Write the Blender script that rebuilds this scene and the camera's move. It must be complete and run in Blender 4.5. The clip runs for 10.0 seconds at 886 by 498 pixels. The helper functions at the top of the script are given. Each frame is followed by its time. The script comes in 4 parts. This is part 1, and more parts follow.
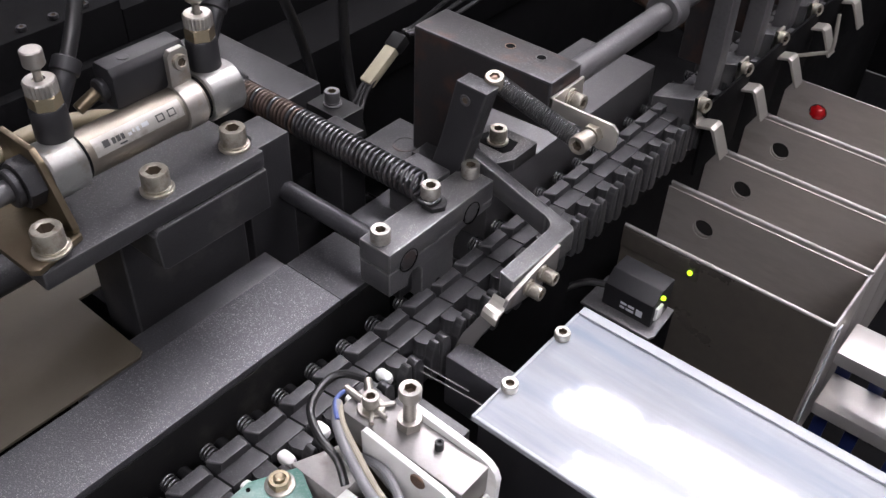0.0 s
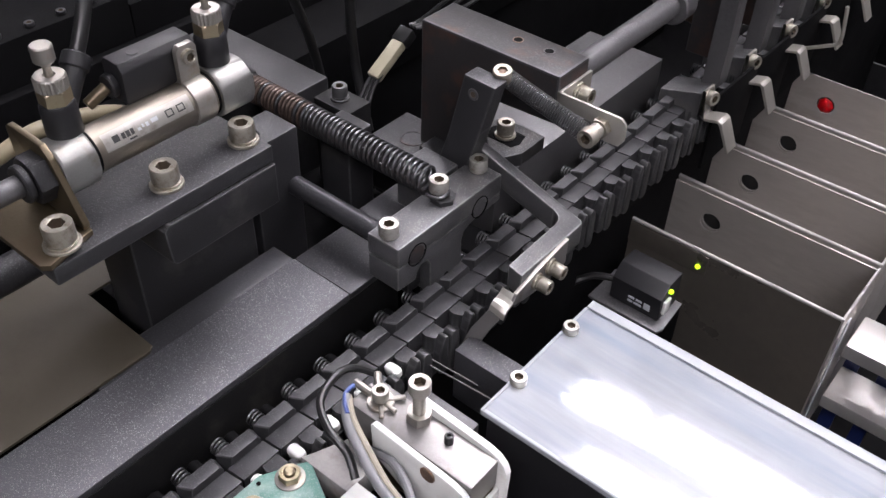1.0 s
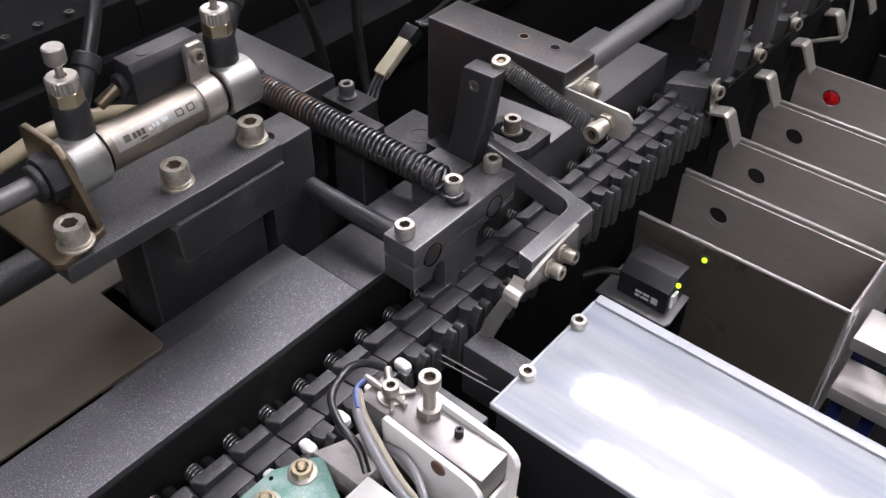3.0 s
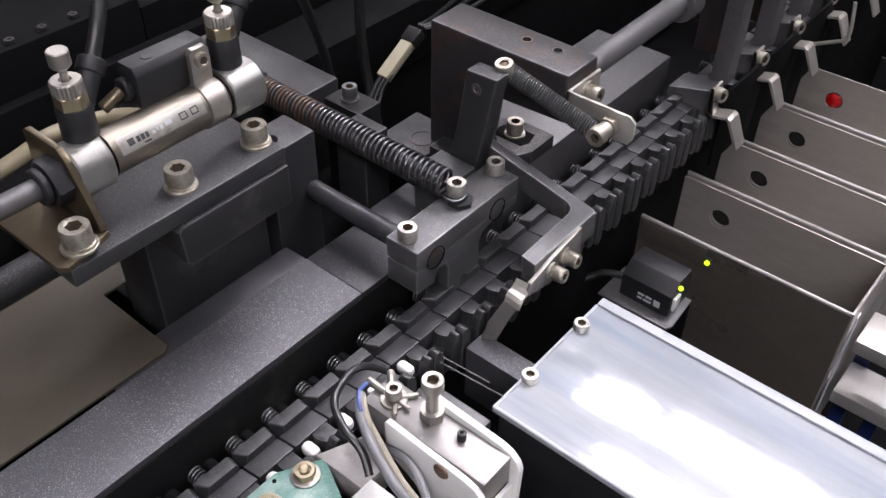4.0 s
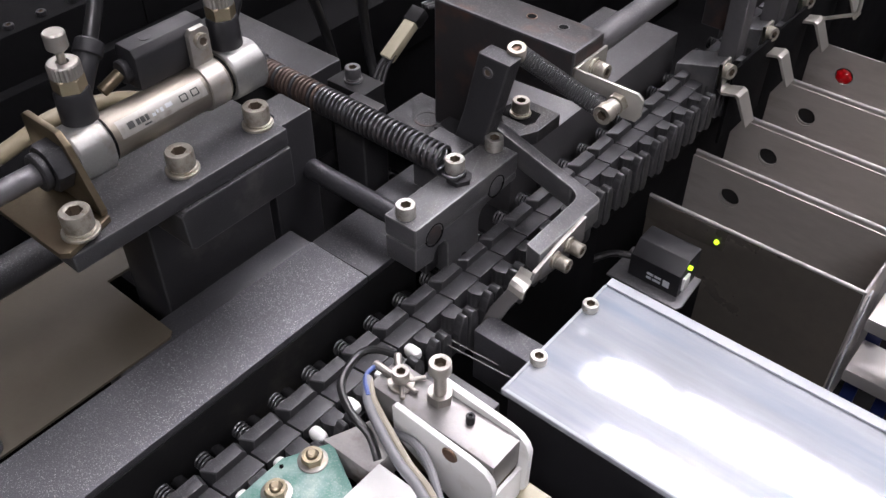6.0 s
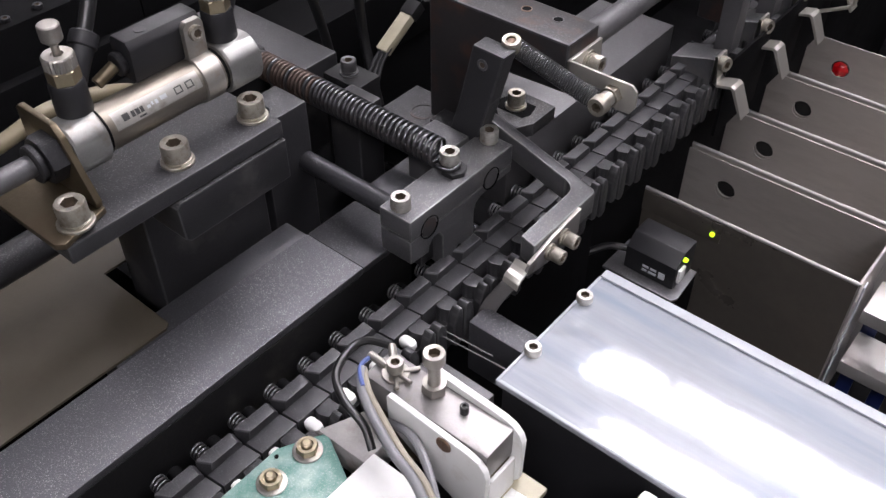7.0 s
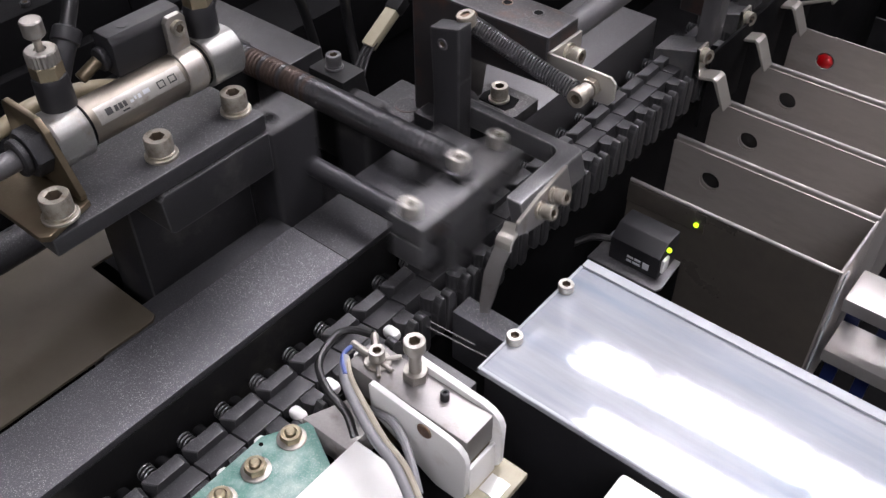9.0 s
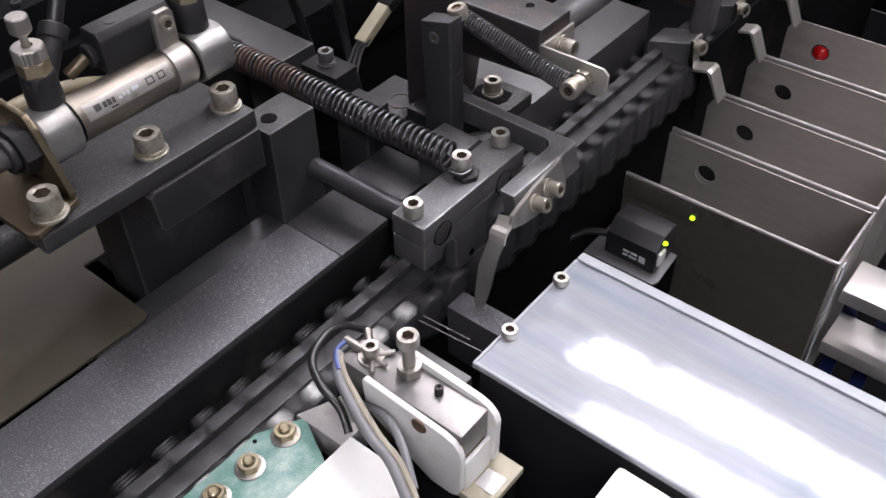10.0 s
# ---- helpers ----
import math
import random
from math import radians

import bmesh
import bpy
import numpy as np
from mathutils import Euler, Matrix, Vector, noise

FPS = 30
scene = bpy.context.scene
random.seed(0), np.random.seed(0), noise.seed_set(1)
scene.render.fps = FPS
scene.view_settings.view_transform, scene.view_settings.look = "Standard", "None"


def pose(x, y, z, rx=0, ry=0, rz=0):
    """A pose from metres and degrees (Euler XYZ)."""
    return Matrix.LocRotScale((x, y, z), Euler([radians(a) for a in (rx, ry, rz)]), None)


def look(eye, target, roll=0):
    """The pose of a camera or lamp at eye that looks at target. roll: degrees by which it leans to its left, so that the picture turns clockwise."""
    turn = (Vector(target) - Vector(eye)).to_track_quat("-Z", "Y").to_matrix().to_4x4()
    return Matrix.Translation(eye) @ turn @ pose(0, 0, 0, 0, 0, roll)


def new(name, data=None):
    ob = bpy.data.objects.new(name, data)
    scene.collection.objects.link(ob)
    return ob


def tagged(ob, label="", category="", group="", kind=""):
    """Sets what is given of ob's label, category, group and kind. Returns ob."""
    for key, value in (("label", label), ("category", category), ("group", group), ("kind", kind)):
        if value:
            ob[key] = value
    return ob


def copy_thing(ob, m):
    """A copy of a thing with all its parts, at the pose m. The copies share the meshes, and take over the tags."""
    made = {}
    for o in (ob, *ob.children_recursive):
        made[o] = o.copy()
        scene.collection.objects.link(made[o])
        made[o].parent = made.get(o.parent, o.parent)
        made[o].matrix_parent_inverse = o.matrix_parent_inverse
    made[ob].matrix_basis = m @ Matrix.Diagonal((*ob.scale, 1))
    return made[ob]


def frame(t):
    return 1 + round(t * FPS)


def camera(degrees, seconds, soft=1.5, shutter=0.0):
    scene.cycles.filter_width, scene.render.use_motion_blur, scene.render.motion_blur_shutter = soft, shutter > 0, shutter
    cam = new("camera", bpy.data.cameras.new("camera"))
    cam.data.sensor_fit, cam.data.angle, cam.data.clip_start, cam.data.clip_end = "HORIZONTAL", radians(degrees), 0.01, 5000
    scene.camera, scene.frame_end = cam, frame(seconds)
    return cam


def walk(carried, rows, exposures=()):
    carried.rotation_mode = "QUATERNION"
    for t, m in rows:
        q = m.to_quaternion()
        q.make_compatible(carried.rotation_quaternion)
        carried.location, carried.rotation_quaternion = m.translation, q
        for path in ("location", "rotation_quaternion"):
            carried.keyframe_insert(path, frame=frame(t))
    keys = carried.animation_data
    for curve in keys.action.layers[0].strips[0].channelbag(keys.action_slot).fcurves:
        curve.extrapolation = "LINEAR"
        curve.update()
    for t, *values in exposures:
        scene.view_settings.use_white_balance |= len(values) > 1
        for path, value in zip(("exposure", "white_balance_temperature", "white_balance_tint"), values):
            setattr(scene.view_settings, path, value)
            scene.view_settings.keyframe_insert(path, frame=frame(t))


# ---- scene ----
cam = camera(51.9, 10.0, soft=1.45, shutter=0.6)
# seconds, eye x y z, heading, elevation, roll
PATH = [
    (0, 0.0004, 0.0043, 0.2819, 38.116, -40.953, 2.373),
    (0.5, -0.0009, 0.0036, 0.2826, 38.397, -41.113, 2.264),
    (1, -0.0005, 0.0032, 0.2821, 38.535, -41.334, 1.951),
    (1.5, -0.0000, 0.0028, 0.2842, 38.565, -41.587, 1.576),
    (2, 0.0010, 0.0018, 0.2839, 38.880, -41.483, 1.246),
    (2.5, 0.0009, 0.0008, 0.2834, 39.032, -41.555, 1.072),
    (4, -0.0000, 0.0007, 0.2848, 39.228, -41.499, 1.065),
    (4.5, 0.0000, 0.0000, 0.2800, 39.427, -41.502, 0.734),
    (5, -0.0018, 0.0013, 0.2816, 39.570, -41.729, 0.424),
    (5.5, -0.0023, 0.0032, 0.2805, 39.722, -42.127, 0.134),
    (7, 0.0012, 0.0031, 0.2806, 39.793, -42.828, -0.088),
    (7.5, 0.0029, 0.0028, 0.2808, 39.802, -42.842, 0.009),
    (8, 0.0073, 0.0046, 0.2817, 39.672, -42.952, -0.262),
    (8.5, 0.0100, 0.0033, 0.2834, 39.575, -43.047, -0.274),
    (9, 0.0097, 0.0027, 0.2825, 39.553, -43.043, -0.384),
    (9.5, 0.0123, 0.0026, 0.2803, 39.661, -43.055, -0.874),
    (10, 0.0117, 0.0044, 0.2793, 39.549, -43.052, -1.083),
]


def eye_pose(x, y, z, heading, up, roll):
    a, b = radians(heading), radians(up)
    way = Vector((-math.sin(a) * math.cos(b), math.cos(a) * math.cos(b), math.sin(b)))
    return look((x, y, z), Vector((x, y, z)) + way, roll)


walk(cam, [(row[0], eye_pose(*row[1:])) for row in PATH], exposures=[(0, 0.06), (4.5, 0.03), (7, -0.06), (10, -0.16)])

# ---- world and light: a closed workshop under fluorescent lamps ----
LAMP = 62.0
world = bpy.data.worlds.new("workshop_air")
world.use_nodes = True
world.node_tree.nodes["Background"].inputs[0].default_value = (0.8, 0.9, 1.0, 1)
world.node_tree.nodes["Background"].inputs[1].default_value = 0.001
scene.world = world


# ---- materials ----
def mat(name, color, rough=0.5, metal=0.0, vary=0.25, scale=60.0, bump=0.0, bump_scale=900.0, dust=0.0, dust_scale=1500.0, dust_from=0.54,
        stain=None, stain_amount=0.0, stain_scale=25.0, streak=None, emit=0.0, coat=0.0, spec=0.5, sparkle=0.0):
    m = bpy.data.materials.new(name)
    m.use_nodes = True
    nt = m.node_tree
    b = nt.nodes["Principled BSDF"]
    co = nt.nodes.new("ShaderNodeTexCoord")
    src = co.outputs["Object"]
    if streak:
        mp = nt.nodes.new("ShaderNodeMapping")
        mp.inputs["Scale"].default_value = streak
        nt.links.new(src, mp.inputs["Vector"])
        src = mp.outputs["Vector"]

    def noise_tex(s, detail=6.0, vec=None):
        n = nt.nodes.new("ShaderNodeTexNoise")
        n.inputs["Scale"].default_value = s
        n.inputs["Detail"].default_value = detail
        n.inputs["Roughness"].default_value = 0.62
        nt.links.new(vec or src, n.inputs["Vector"])
        return n.outputs["Fac"]

    def ramp(fac, lo, hi):
        r = nt.nodes.new("ShaderNodeMapRange")
        r.inputs["From Min"].default_value, r.inputs["From Max"].default_value = lo, hi
        nt.links.new(fac, r.inputs["Value"])
        return r.outputs["Result"]

    def mix(fac, a, c, kind="MIX"):
        x = nt.nodes.new("ShaderNodeMix")
        x.data_type, x.blend_type = "RGBA", kind
        if isinstance(fac, float):
            x.inputs[0].default_value = fac
        else:
            nt.links.new(fac, x.inputs[0])
        for k, v in ((6, a), (7, c)):
            if isinstance(v, tuple):
                x.inputs[k].default_value = (*v, 1)
            else:
                nt.links.new(v, x.inputs[k])
        return x.outputs[2]

    lo = tuple(c * (1 - vary) for c in color)
    hi = tuple(min(1, c * (1 + vary)) for c in color)
    big = noise_tex(scale)
    col = mix(ramp(big, 0.3, 0.7), lo, hi)
    fine = noise_tex(scale * 14, 3.0)
    col = mix(ramp(fine, 0.35, 0.75), col, tuple(min(1, c * (1 + vary * 0.8)) for c in color))
    rnd = nt.nodes.new("ShaderNodeObjectInfo").outputs["Random"]
    col = mix(ramp(rnd, -1.5, 2.5), col, tuple(c * 0.8 for c in color))
    if stain:
        col = mix(ramp(noise_tex(stain_scale, 8.0), 0.62 - 0.25 * stain_amount, 0.78), col, stain)
    if dust:
        v = nt.nodes.new("ShaderNodeTexNoise")
        v.inputs["Scale"].default_value = dust_scale
        v.inputs["Detail"].default_value = 2.0
        nt.links.new(co.outputs["Object"], v.inputs["Vector"])
        patch = noise_tex(scale * 0.7, 4.0)
        spk = ramp(v.outputs["Fac"], dust_from, dust_from + 0.13)
        if sparkle:
            # single bright grains of uneven size
            cell = nt.nodes.new("ShaderNodeTexVoronoi")
            cell.inputs["Scale"].default_value = sparkle
            nt.links.new(co.outputs["Object"], cell.inputs["Vector"])
            pick = nt.nodes.new("ShaderNodeSeparateColor")
            nt.links.new(cell.outputs["Color"], pick.inputs[0])
            grain = nt.nodes.new("ShaderNodeMath")
            grain.operation = "MULTIPLY"
            nt.links.new(ramp(cell.outputs["Distance"], 0.50, 0.20), grain.inputs[0])
            nt.links.new(ramp(pick.outputs[0], 0.45, 1.15), grain.inputs[1])
            spk = grain.outputs[0]
        mul = nt.nodes.new("ShaderNodeMath")
        mul.operation = "MULTIPLY"
        nt.links.new(spk, mul.inputs[0])
        nt.links.new(ramp(patch, 0.15 if sparkle else 0.35, 0.65), mul.inputs[1])
        # dust settles on faces that look up
        geo = nt.nodes.new("ShaderNodeNewGeometry")
        sep = nt.nodes.new("ShaderNodeSeparateXYZ")
        nt.links.new(geo.outputs["Normal"], sep.inputs[0])
        mul2 = nt.nodes.new("ShaderNodeMath")
        mul2.operation = "MULTIPLY"
        nt.links.new(mul.outputs[0], mul2.inputs[0])
        nt.links.new(ramp(sep.outputs["Z"], 0.2, 0.9), mul2.inputs[1])
        mul3 = nt.nodes.new("ShaderNodeMath")
        mul3.operation = "MULTIPLY"
        mul3.inputs[1].default_value = dust
        nt.links.new(mul2.outputs[0], mul3.inputs[0])
        col = mix(mul3.outputs[0], col, (0.75, 0.75, 0.75))
    nt.links.new(col, b.inputs["Base Color"])
    rr = nt.nodes.new("ShaderNodeMapRange")
    rr.inputs["To Min"].default_value, rr.inputs["To Max"].default_value = rough * 0.78, min(1, rough * 1.28)
    nt.links.new(big, rr.inputs["Value"])
    nt.links.new(rr.outputs["Result"], b.inputs["Roughness"])
    b.inputs["Metallic"].default_value = metal
    b.inputs["Coat Weight"].default_value = coat
    b.inputs["Specular IOR Level"].default_value = spec
    if bump:
        bp = nt.nodes.new("ShaderNodeBump")
        bp.inputs["Strength"].default_value = bump
        bp.inputs["Distance"].default_value = 0.0004
        nt.links.new(noise_tex(bump_scale, 4.0), bp.inputs["Height"])
        nt.links.new(bp.outputs["Normal"], b.inputs["Normal"])
    if emit:
        b.inputs["Emission Color"].default_value = (*color, 1)
        b.inputs["Emission Strength"].default_value = emit
    return m


BLACK = mat("black_oxide_steel", (0.024, 0.024, 0.026), 0.46, 0.15, 0.3, 50, 0.25, 900, spec=0.35, dust=0.18, stain=(0.09, 0.085, 0.08), stain_amount=0.3)
BLACK_DUSTY = mat("dusty_black_oxide_steel", (0.030, 0.030, 0.033), 0.44, 0.15, 0.3, 40, 0.35, 1100, dust=0.42, sparkle=2000)
CARRIAGE_STEEL = mat("worn_dusty_clamp_steel", (0.088, 0.088, 0.092), 0.40, 0.35, 0.3, 55, 0.4, 1200, dust=0.5, sparkle=1900, stain=(0.13, 0.125, 0.12), stain_amount=0.4, stain_scale=60)
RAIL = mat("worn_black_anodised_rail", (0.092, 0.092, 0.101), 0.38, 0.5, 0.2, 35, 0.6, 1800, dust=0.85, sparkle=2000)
RAIL_DARK = mat("oiled_dark_rail_end", (0.050, 0.050, 0.055), 0.33, 0.4, 0.25, 45, 0.3, 1300, dust=0.1)
RUSTY = mat("rusty_black_steel", (0.030, 0.028, 0.029), 0.46, 0.2, 0.3, 45, 0.2, 700, dust=0.08, stain=(0.10, 0.045, 0.028), stain_amount=0.38, stain_scale=40)
CHAIN = mat("black_phosphated_chain", (0.037, 0.037, 0.040), 0.42, 0.2, 0.3, 80, 0.25, 1500, dust=0.12, spec=0.4)
# blacker than real steel: the missing shade of deep parts is in this colour
DARK = mat("shade_black_machine_bed", (0.0038, 0.0038, 0.0042), 0.75, 0.0, 0.35, 20, 0.2, 500, spec=0.07)
GREYPLATE = mat("ground_grey_steel", (0.115, 0.113, 0.117), 0.40, 0.4, 0.25, 30, 0.2, 900, dust=0.12)
STEEL = mat("nickel_plated_steel", (0.42, 0.40, 0.365), 0.40, 0.85, 0.18, 120, 0.15, 1500, stain=(0.30, 0.25, 0.18), stain_amount=0.25, stain_scale=120)
BOLT = mat("yellowed_zinc_bolt", (0.44, 0.415, 0.355), 0.40, 0.85, 0.3, 200, 0.35, 2000, stain=(0.20, 0.16, 0.11), stain_amount=0.55, stain_scale=300)
NICKEL = mat("dulled_nickel_bolt", (0.56, 0.545, 0.50), 0.38, 0.85, 0.25, 240, 0.35, 2000, stain=(0.24, 0.20, 0.15), stain_amount=0.5, stain_scale=330)
SOCKET_BROWN = mat("brown_bolt_socket", (0.12, 0.095, 0.07), 0.4, 0.5, 0.5, 300)
BOLT_RUST = mat("rusty_bolt", (0.24, 0.17, 0.13), 0.45, 0.7, 0.35, 220, 0.35, 1500, stain=(0.20, 0.08, 0.04), stain_amount=0.4, stain_scale=260)
ALU = mat("satin_aluminium_cap", (0.36, 0.36, 0.345), 0.48, 0.9, 0.2, 90, 0.2, 1500, stain=(0.26, 0.24, 0.20), stain_amount=0.25, stain_scale=110)
TUBE = mat("stainless_cylinder_tube", (0.235, 0.212, 0.178), 0.44, 0.9, 0.25, 60, 0.2, 1500, streak=(1, 0.15, 1), stain=(0.14, 0.11, 0.08), stain_amount=0.45, stain_scale=60)
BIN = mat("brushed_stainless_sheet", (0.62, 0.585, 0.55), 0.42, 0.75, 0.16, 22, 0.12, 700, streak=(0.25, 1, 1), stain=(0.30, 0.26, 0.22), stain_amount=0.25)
BIN_EDGE = mat("bright_sheet_edge", (0.62, 0.60, 0.58), 0.40, 0.7, 0.1, 60)
# scratched lid; bluish streaks put the ceiling's reflection into its colour
COVER = mat("scratched_lid_ceiling_sheen", (0.63, 0.655, 0.70), 0.082, 0.46, 0.20, 14, 0.004, 420, streak=(0.12, 1, 1), stain=(0.40, 0.47, 0.58), stain_amount=0.65, stain_scale=60)
BEIGE = mat("olive_brown_sheet", (0.066, 0.057, 0.042), 0.50, 0.1, 0.12, 18, 0.1, 600, stain=(0.045, 0.035, 0.024), stain_amount=0.45, stain_scale=26, spec=0.25)
BRONZE = mat("yellow_passivated_bracket", (0.17, 0.138, 0.092), 0.36, 0.85, 0.2, 50, 0.15, 900, stain=(0.14, 0.10, 0.07), stain_amount=0.35, stain_scale=45)
WHITE = mat("white_acetal_plastic", (0.80, 0.80, 0.78), 0.38, 0.0, 0.05, 50, 0.08, 900, stain=(0.55, 0.52, 0.47), stain_amount=0.12, stain_scale=70)
# grimy sheet; its see-through darkness and tan reflections are mixed into the colour
BIN_GRIMY_SHEEN = mat("grimy_sheet_tan_reflections", (0.15, 0.135, 0.118), 0.28, 0.6, 0.2, 10, 0.06, 500, stain=(0.21, 0.18, 0.145), stain_amount=0.6, stain_scale=7)
OILY_SHADE = mat("oily_shade_blackened_steel", (0.011, 0.011, 0.0115), 0.5, 0.1, 0.35, 40, 0.2, 700, spec=0.25, stain=(0.05, 0.048, 0.042), stain_amount=0.25)
GREEN = mat("green_circuit_board", (0.09, 0.22, 0.185), 0.5, 0.0, 0.25, 40, 0.1, 900, dust=0.25, stain=(0.50, 0.54, 0.52), stain_amount=0.62, stain_scale=45)
RUBBER = mat("black_rubber_hose", (0.013, 0.013, 0.0135), 0.36, 0.0, 0.2, 90)
PLASTIC = mat("black_plastic", (0.014, 0.014, 0.016), 0.45, 0.0, 0.2, 120, 0.15, 1800)
SPRING = mat("oil_black_spring_wire", (0.10, 0.10, 0.105), 0.34, 0.85, 0.25, 120, stain=(0.18, 0.08, 0.045), stain_amount=0.05, stain_scale=25)
SPRING_RUST = mat("rust_brown_spring_wire", (0.085, 0.060, 0.050), 0.45, 0.5, 0.3, 160)
GREYWIRE = mat("grey_cable_sheath", (0.20, 0.20, 0.21), 0.45, 0.0, 0.15, 90)
CREAMWIRE = mat("cream_cable_sheath", (0.32, 0.29, 0.23), 0.45, 0.0, 0.12, 90)
BLUEWIRE = mat("blue_cable_sheath", (0.07, 0.11, 0.32), 0.4, 0.0, 0.12, 90)
BRASS = mat("dull_brass", (0.42, 0.36, 0.25), 0.34, 0.9, 0.2, 200, stain=(0.28, 0.19, 0.09), stain_amount=0.25, stain_scale=200)
OLIVEHOSE = mat("tan_air_hose", (0.20, 0.17, 0.11), 0.4, 0.0, 0.15, 90)
SPRINGSTEEL = mat("grey_spring_wire", (0.17, 0.17, 0.175), 0.28, 0.9, 0.2, 200)
BRIGHTSTEEL = mat("ground_bright_steel", (0.26, 0.25, 0.245), 0.38, 0.7, 0.15, 60, 0.12, 900, stain=(0.16, 0.13, 0.11), stain_amount=0.2, stain_scale=90)
WORNPLATE = mat("pale_worn_steel", (0.44, 0.425, 0.41), 0.5, 0.25, 0.25, 60, 0.2, 900, stain=(0.16, 0.12, 0.09), stain_amount=0.5, stain_scale=70)
ACRYLIC = mat("dull_acrylic_edge", (0.42, 0.44, 0.47), 0.45, 0.0, 0.1, 60)
LIDTAG = mat("bright_metal_tag", (0.78, 0.78, 0.76), 0.3, 0.6, 0.1, 200)
LABEL = mat("silver_label_film", (0.36, 0.35, 0.32), 0.4, 0.4, 0.15, 200, stain=(0.16, 0.14, 0.12), stain_amount=0.5, stain_scale=220)
INK = mat("black_print", (0.03, 0.03, 0.03), 0.6)
PALEINK = mat("pale_grey_print", (0.50, 0.52, 0.55), 0.6)
IVORY = mat("ivory_connector_plastic", (0.36, 0.33, 0.24), 0.45, 0.0, 0.15, 120)
TAB = mat("nickel_tab_strip", (0.55, 0.53, 0.48), 0.36, 0.75, 0.1, 150, 0.1, 1500)
RED = mat("red_signal_lens", (0.38, 0.004, 0.007), 0.10, 0.0, 0.1, 100, emit=0.05)
LED = mat("lit_green_led", (0.50, 0.85, 0.02), 0.3, 0.0, 0.05, 100, emit=2.2)
CLEAR = mat("clear_led_window", (0.80, 0.80, 0.78), 0.15, 0.0, 0.05, 100)
COMPONENT = mat("white_component_body", (0.82, 0.82, 0.80), 0.4, 0.0, 0.05, 300)
WIRE = mat("tinned_lead_wire", (0.85, 0.85, 0.83), 0.2, 0.95, 0.05, 300)
BLUEPART = mat("blue_sheet", (0.012, 0.022, 0.10), 0.4, 0.0, 0.2, 60)
WALLPAINT = mat("dull_grey_wall_paint", (0.20, 0.20, 0.20), 0.8, 0.0, 0.08, 1.5)
CEILPAINT = mat("grey_ceiling_paint", (0.17, 0.175, 0.185), 0.8, 0.0, 0.05, 1.5)
FLOORPAINT = mat("dark_floor_coating", (0.08, 0.08, 0.08), 0.5, 0.0, 0.15, 2.0)
TUBELIGHT = mat("fluorescent_tube_glow", (0.965, 0.915, 0.98), 0.5, emit=LAMP)


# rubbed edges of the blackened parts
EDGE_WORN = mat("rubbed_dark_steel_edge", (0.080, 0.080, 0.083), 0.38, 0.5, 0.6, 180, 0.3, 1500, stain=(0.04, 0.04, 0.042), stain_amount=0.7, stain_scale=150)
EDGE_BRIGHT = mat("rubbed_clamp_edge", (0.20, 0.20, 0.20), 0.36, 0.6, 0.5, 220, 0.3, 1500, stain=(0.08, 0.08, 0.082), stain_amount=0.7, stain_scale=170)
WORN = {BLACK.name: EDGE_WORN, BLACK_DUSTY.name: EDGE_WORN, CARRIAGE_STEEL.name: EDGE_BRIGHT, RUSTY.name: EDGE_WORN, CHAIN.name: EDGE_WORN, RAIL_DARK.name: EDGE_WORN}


# ---- builders ----
def box(bm, x0, x1, y0, y1, z0, z1, bev=0.0006):
    m = Matrix.Translation(((x0 + x1) / 2, (y0 + y1) / 2, (z0 + z1) / 2)) @ Matrix.Diagonal((abs(x1 - x0), abs(y1 - y0), abs(z1 - z0), 1))
    got = bmesh.ops.create_cube(bm, size=1, matrix=m)["verts"]
    if bev:
        edges = list({e for v in got for e in v.link_edges})
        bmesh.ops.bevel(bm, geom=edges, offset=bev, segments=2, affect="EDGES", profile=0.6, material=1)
    return bm


def prism(bm, poly, axis, a0, a1, bev=0.0005):
    """A polygon pushed along an axis; its two numbers are the other two axes in x y z order."""
    def at(p, a):
        return {"x": (a, p[0], p[1]), "y": (p[0], a, p[1]), "z": (p[0], p[1], a)}[axis]
    lo = [bm.verts.new(at(p, a0)) for p in poly]
    hi = [bm.verts.new(at(p, a1)) for p in poly]
    n = len(poly)
    faces = [bm.faces.new(lo), bm.faces.new(hi)] + [bm.faces.new((lo[i], lo[(i + 1) % n], hi[(i + 1) % n], hi[i])) for i in range(n)]
    bmesh.ops.recalc_face_normals(bm, faces=faces)
    if bev:
        edges = list({e for f in faces for e in f.edges})
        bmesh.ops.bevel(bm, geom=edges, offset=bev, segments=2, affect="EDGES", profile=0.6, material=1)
    return bm


def lathe(bm, rings, p0, way, seg=24, hexes=()):
    """Rings of (height, radius) turned about the line from p0 along way; rings listed in hexes are six-sided."""
    way = Vector(way).normalized()
    q = way.to_track_quat("Z", "Y").to_matrix()
    made = []
    for k, (h, r) in enumerate(rings):
        ring = []
        for i in range(seg):
            a = 2 * math.pi * i / seg
            rr = r
            if k in hexes:
                rr = r * math.cos(math.pi / 6) / math.cos((a % (math.pi / 3)) - math.pi / 6)
            ring.append(bm.verts.new(Vector(p0) + q @ Vector((rr * math.cos(a), rr * math.sin(a), h))))
        made.append(ring)
    faces = []
    for a, b in zip(made, made[1:]):
        for i in range(seg):
            faces.append(bm.faces.new((a[i], a[(i + 1) % seg], b[(i + 1) % seg], b[i])))
    faces.append(bm.faces.new(made[0]))
    faces.append(bm.faces.new(made[-1]))
    bmesh.ops.recalc_face_normals(bm, faces=faces)
    return bm


